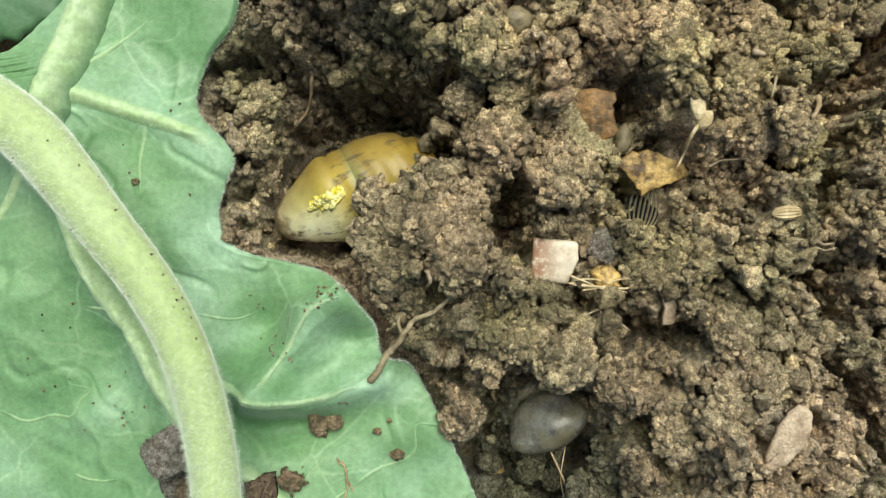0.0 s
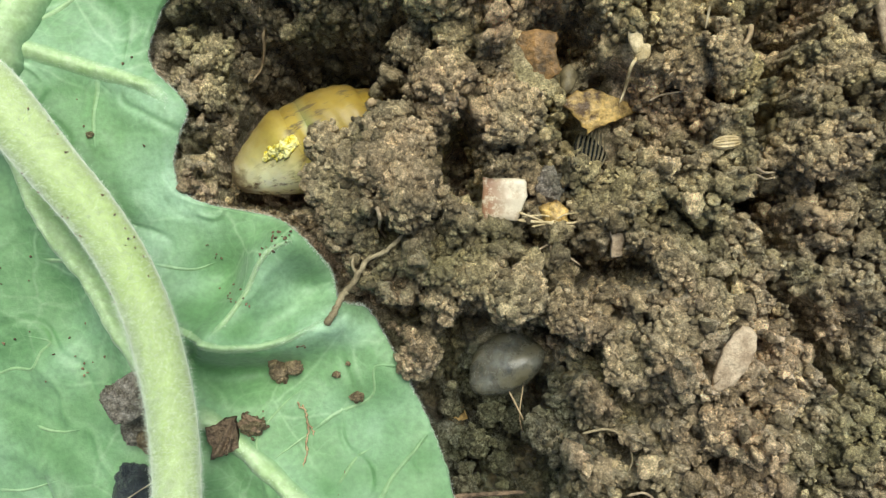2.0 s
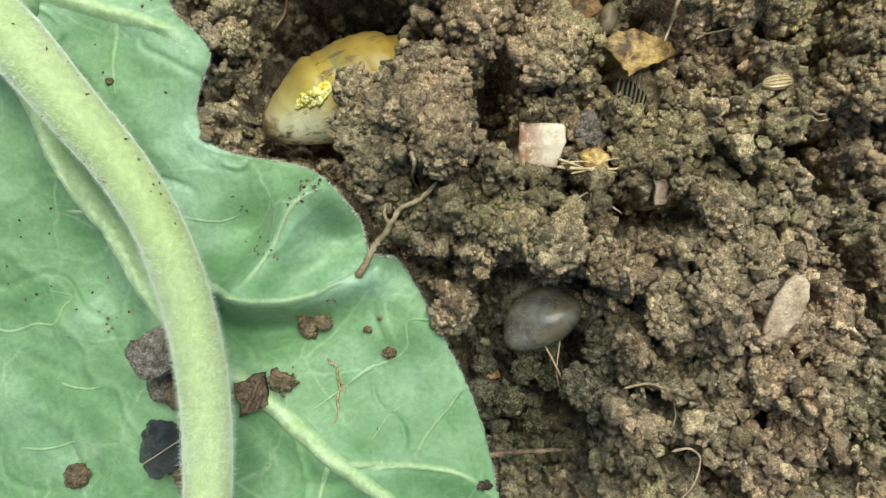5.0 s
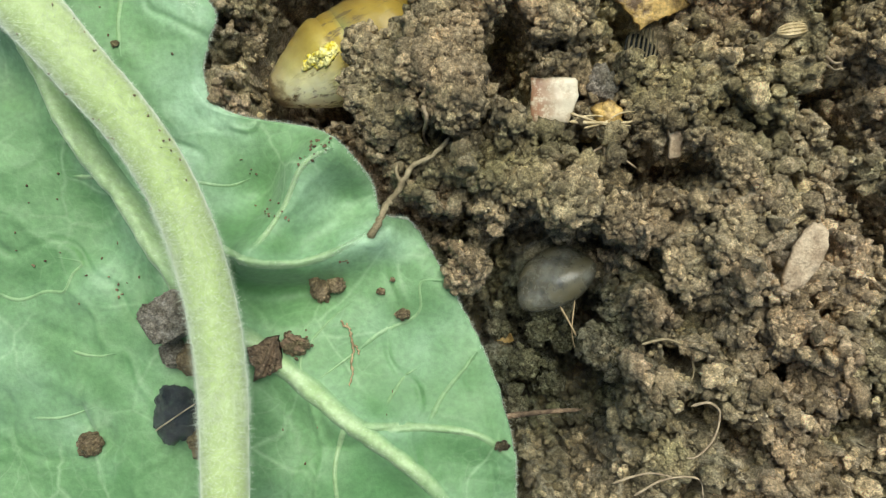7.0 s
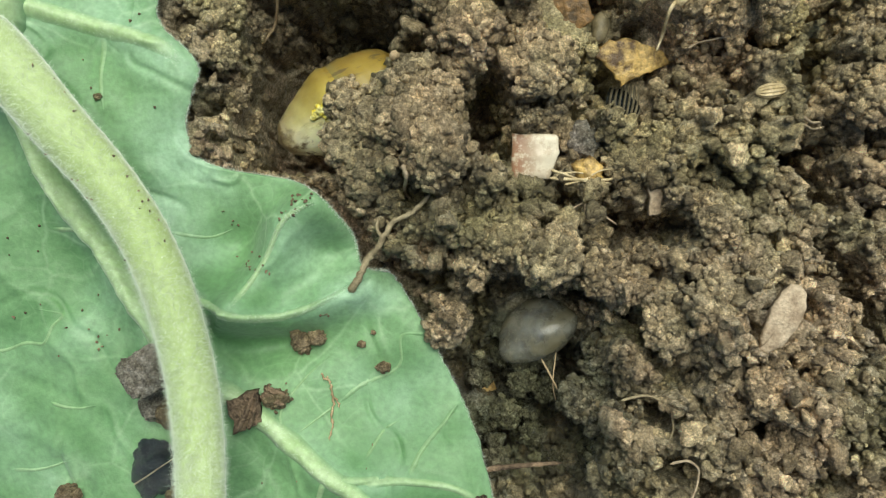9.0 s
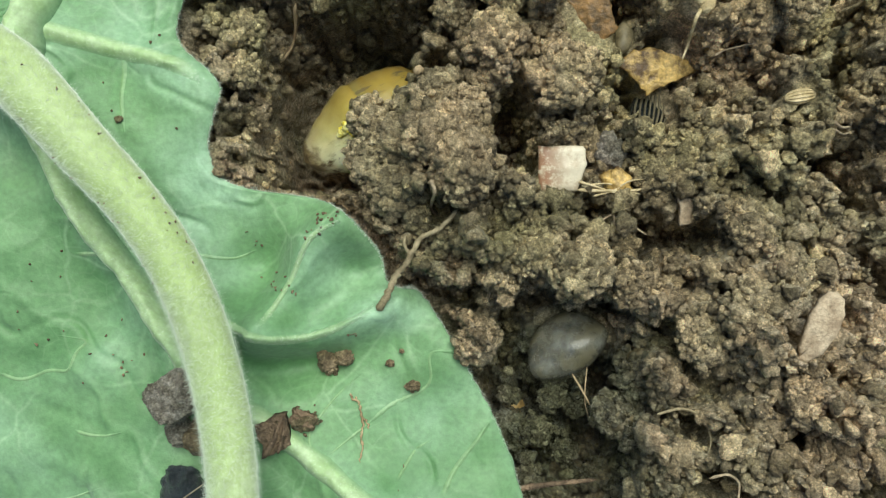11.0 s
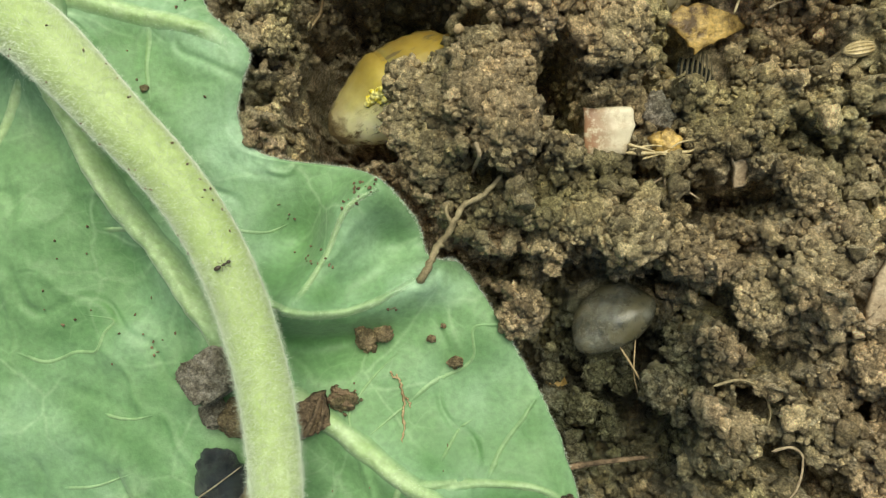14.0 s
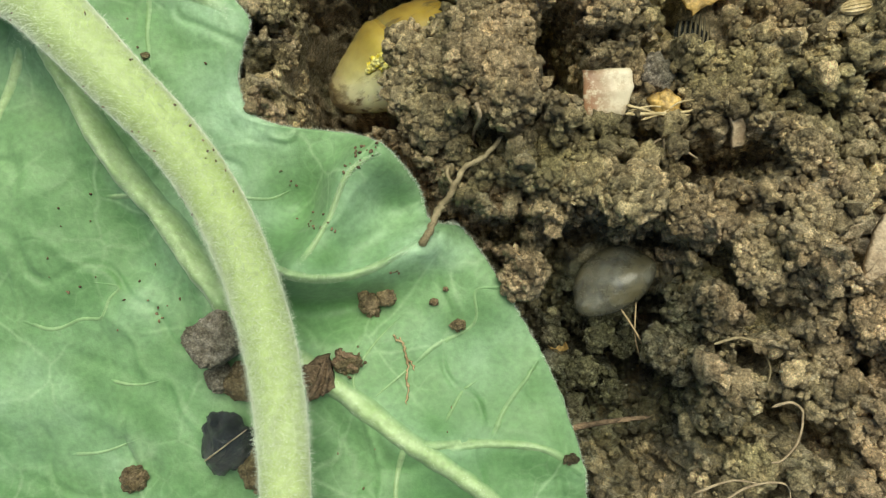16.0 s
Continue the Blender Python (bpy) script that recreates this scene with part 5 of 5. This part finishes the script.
torn_bark(-26.6, -27.8, -14, 7, 4.6, "small torn strip of brown bark on the leaf", 92)


def knotty_root():
    rng = np.random.default_rng(93)
    pts = [(-17.6, -24.4), (-16.8, -26.2), (-16.5, -28.2), (-16.2, -29.8), (-16.6, -31.8), (-16.3, -33.4), (-16.7, -36.0)]
    bits = []
    for way, r in ((pts, 0.17), ([(-16.4, -28.4), (-15.7, -29.0), (-15.2, -30.4)], 0.13), ([(-17.2, -25.2), (-18.1, -24.7), (-18.4, -23.9)], 0.13)):
        line = smooth_line(way, 7)
        line = np.c_[line + 0.1 * rng.standard_normal(line.shape), leaf_height(line[:, 0], line[:, 1]) + 0.35]
        bits.append(tube(line, r * rng.uniform(0.5, 1.7, len(line)), 6, 1.0, 0.15, rng))
    v, f = joined(bits)
    thing("root", mesh_of("root", v, f, STRAW), "thin knotty golden brown rootlet on the leaf", "root")


knotty_root()


def specks():
    """Specks of soil on leaf and stalk."""
    rng = np.random.default_rng(19)
    pieces = []
    spots = [(-21.5, 7.5, 3.0, 14), (-24, 5.5, 2.5, 6), (-30, -4, 5, 12), (-17.5, -13, 0.9, 5), (-38, 18, 2.6, 7), (-66, -14, 9, 8), (-58, -18, 5, 7), (-36, 4, 4, 5), (-54, 30, 16, 6), (-72, -2, 10, 6), (-20, -42, 14, 5)]
    for x, y, wide, count in spots:
        for _ in range(count):
            px, py = x + rng.normal(0, wide * 0.5), y + rng.normal(0, wide * 0.3)
            v, f = crumb_shape(rng, 1)
            v = v * rng.uniform(0.12, 0.4, 3)
            pieces.append((v + np.array((px, py, on_leaf(px, py) + 0.15)), f))
    k = len(STALK_LINE)
    for _ in range(34):
        i = int(rng.uniform(0.2, 0.5) * k)
        a = rng.choice((rng.normal(0.5, 0.25), rng.normal(2.7, 0.2)))
        d = STALK_LINE[i + 1] - STALK_LINE[i]
        side = np.cross(d, (0, 0, 1.0))
        side /= np.linalg.norm(side)
        up = np.cross(side, d / np.linalg.norm(d))
        v, f = crumb_shape(rng, 1)
        v = v * rng.uniform(0.1, 0.3, 3)
        pieces.append((v + STALK_LINE[i] + STALK_R[i] * (math.cos(a) * side + math.sin(a) * up), f))
    v, f = joined(pieces)
    thing("soil_specks", mesh_of("soil_specks", v, f, BARK), "tiny dark brown specks of soil on leaf and stalk", "soil specks", kind="stuff")


specks()


def other_leaf():
    """A second leaf, lower down, past the notch of the big one."""
    o = new("leaf")
    tagged(o, "dark green leaf beneath the big leaf, darkened in colour for shade", "leaf")
    rng = np.random.default_rng(2)
    a = np.linspace(0, 2 * math.pi, 90, endpoint=False)
    rim = 1 + 0.03 * np.sin(9 * a) + 0.035 * rng.standard_normal(90)
    rows = [np.c_[-105 + 28 * q * rim * np.cos(a), 69 + 20 * q * rim * np.sin(a), -8 - 3 * q ** 3 + 0.6 * np.sin(5 * a) * q] for q in np.linspace(0.02, 1, 16)]
    i, j = np.meshgrid(np.arange(15), np.arange(90), indexing="ij")
    f = np.stack([i * 90 + j, (i + 1) * 90 + j, (i + 1) * 90 + (j + 1) % 90, i * 90 + (j + 1) % 90], -1).reshape(-1, 4)
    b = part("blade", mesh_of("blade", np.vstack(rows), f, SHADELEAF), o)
    m = b.modifiers.new("thickness", "SOLIDIFY")
    m.thickness = 0.4 * MM


other_leaf()


def ant():
    """A small dark ant; head to +x, belly at z = 0."""
    a = new("ant")
    tagged(a, "small dark brown ant crossing the leaf stalk", "ant")
    d, f = ico(2)
    part("head", mesh_of("head", d * np.array((0.42, 0.36, 0.3)), f, BLACK), a, at=(1.35, 0, 0.5))
    part("thorax", mesh_of("thorax", d * np.array((0.6, 0.26, 0.26)), f, BLACK), a, at=(0.45, 0, 0.5))
    part("abdomen", mesh_of("abdomen", d * np.array((0.75, 0.45, 0.42)), f, BLACK), a, at=(-0.95, 0, 0.55))
    for side in (-1, 1):
        for x, reach in ((0.75, 0.7), (0.45, 0.0), (0.15, -0.7)):
            v, f2 = tube([(x, 0.15 * side, 0.5), (x + reach * 0.6, 0.75 * side, 0.85), (x + reach, 1.3 * side, 0.05)], 0.06, 5)
            part("leg", mesh_of("leg", v, f2, BLACK), a)
        v, f2 = tube([(1.6, 0.1 * side, 0.55), (2.0, 0.4 * side, 0.75), (2.4, 0.5 * side, 0.6)], 0.04, 5)
        part("antenna", mesh_of("antenna", v, f2, BLACK), a)
    a.scale = (0.78, 0.78, 0.78)
    return a


ANT = ant()



def motions():
    # the caterpillar draws back into the soil with small heaves
    rows, drawn = [], {0: [], 1: []}
    for t, x, y in ((0, -35, 18.8), (1, -35.4, 19), (1.5, -35.4, 19.2), (2, -35, 18.8), (2.5, -34.6, 19), (3.5, -34.6, 18.8), (4, -34.2, 18.2), (4.5, -33.6, 18.2), (5.2, -33.8, 18.2), (6.3, -34, 18.2),
                    (7.5, -33.6, 18.8), (8, -31.4, 20.4), (8.5, -29.6, 20.4), (8.7, -29.4, 20.6), (10.8, -28.2, 20.4), (11.5, -28.2, 20.4), (13, -28.8, 20.6), (13.5, -29.6, 20.5), (14, -29.2, 20.6),
                    (14.5, -27.6, 21.4), (15, -28.6, 20.6), (15.5, -29.6, 20.4), (16, -29, 20.5)):
        rows.append((t, pose((-35 + 0.4 * (x + 35)) * MM, (18.8 - 0.12 * (x + 35)) * MM, (-14.5 - 0.55 * (x + 35)) * MM, 0, 4, 30)))
        for k, slide in ((0, 0.60), (1, 0.30)):
            drawn[k].append((t, pose(slide * (x + 35) * MM, 0, 0)))
    walk(CATERPILLAR, rows)
    # its front segments draw in like a telescope
    for k in drawn:
        walk(FRONT[k], drawn[k])
    # the ant waits under the stalk, runs across it and down its far side
    rows = []
    for t, x, y, z, roll, turn in ((0, -52, 6, -1.5, 0, -50), (13, -52, 6, -1.5, 0, -50), (13.5, -49, 3.4, 6, 0, -50), (13.6, -48, 0.9, 13.5, 0, -52), (13.7, -46.6, -0.6, 18.0, -30, -52), (13.8, -44.4, -3.6, 20.2, -20, -45),
                                   (13.9, -41.0, -5.8, 21.0, 0, -5), (14, -39.5, -4.8, 21.0, 0, 28), (14.1, -38, -4.4, 20.6, 15, 35), (14.2, -36.2, -4.2, 18.8, 30, -20), (14.3, -35.4, -4.6, 16.5, 50, -60),
                                   (14.4, -34.6, -6.2, 15.0, 60, -75), (14.5, -34.2, -9.2, 13.0, 60, -75), (14.8, -38, -13, 8, 40, -120), (15.3, -40, -16, -0.5, 0, -130), (16, -40, -16, -0.5, 0, -130)):
        rows.append((t, pose(x * MM, y * MM, z * MM, roll, 0, turn)))
    walk(ANT, rows)


motions()
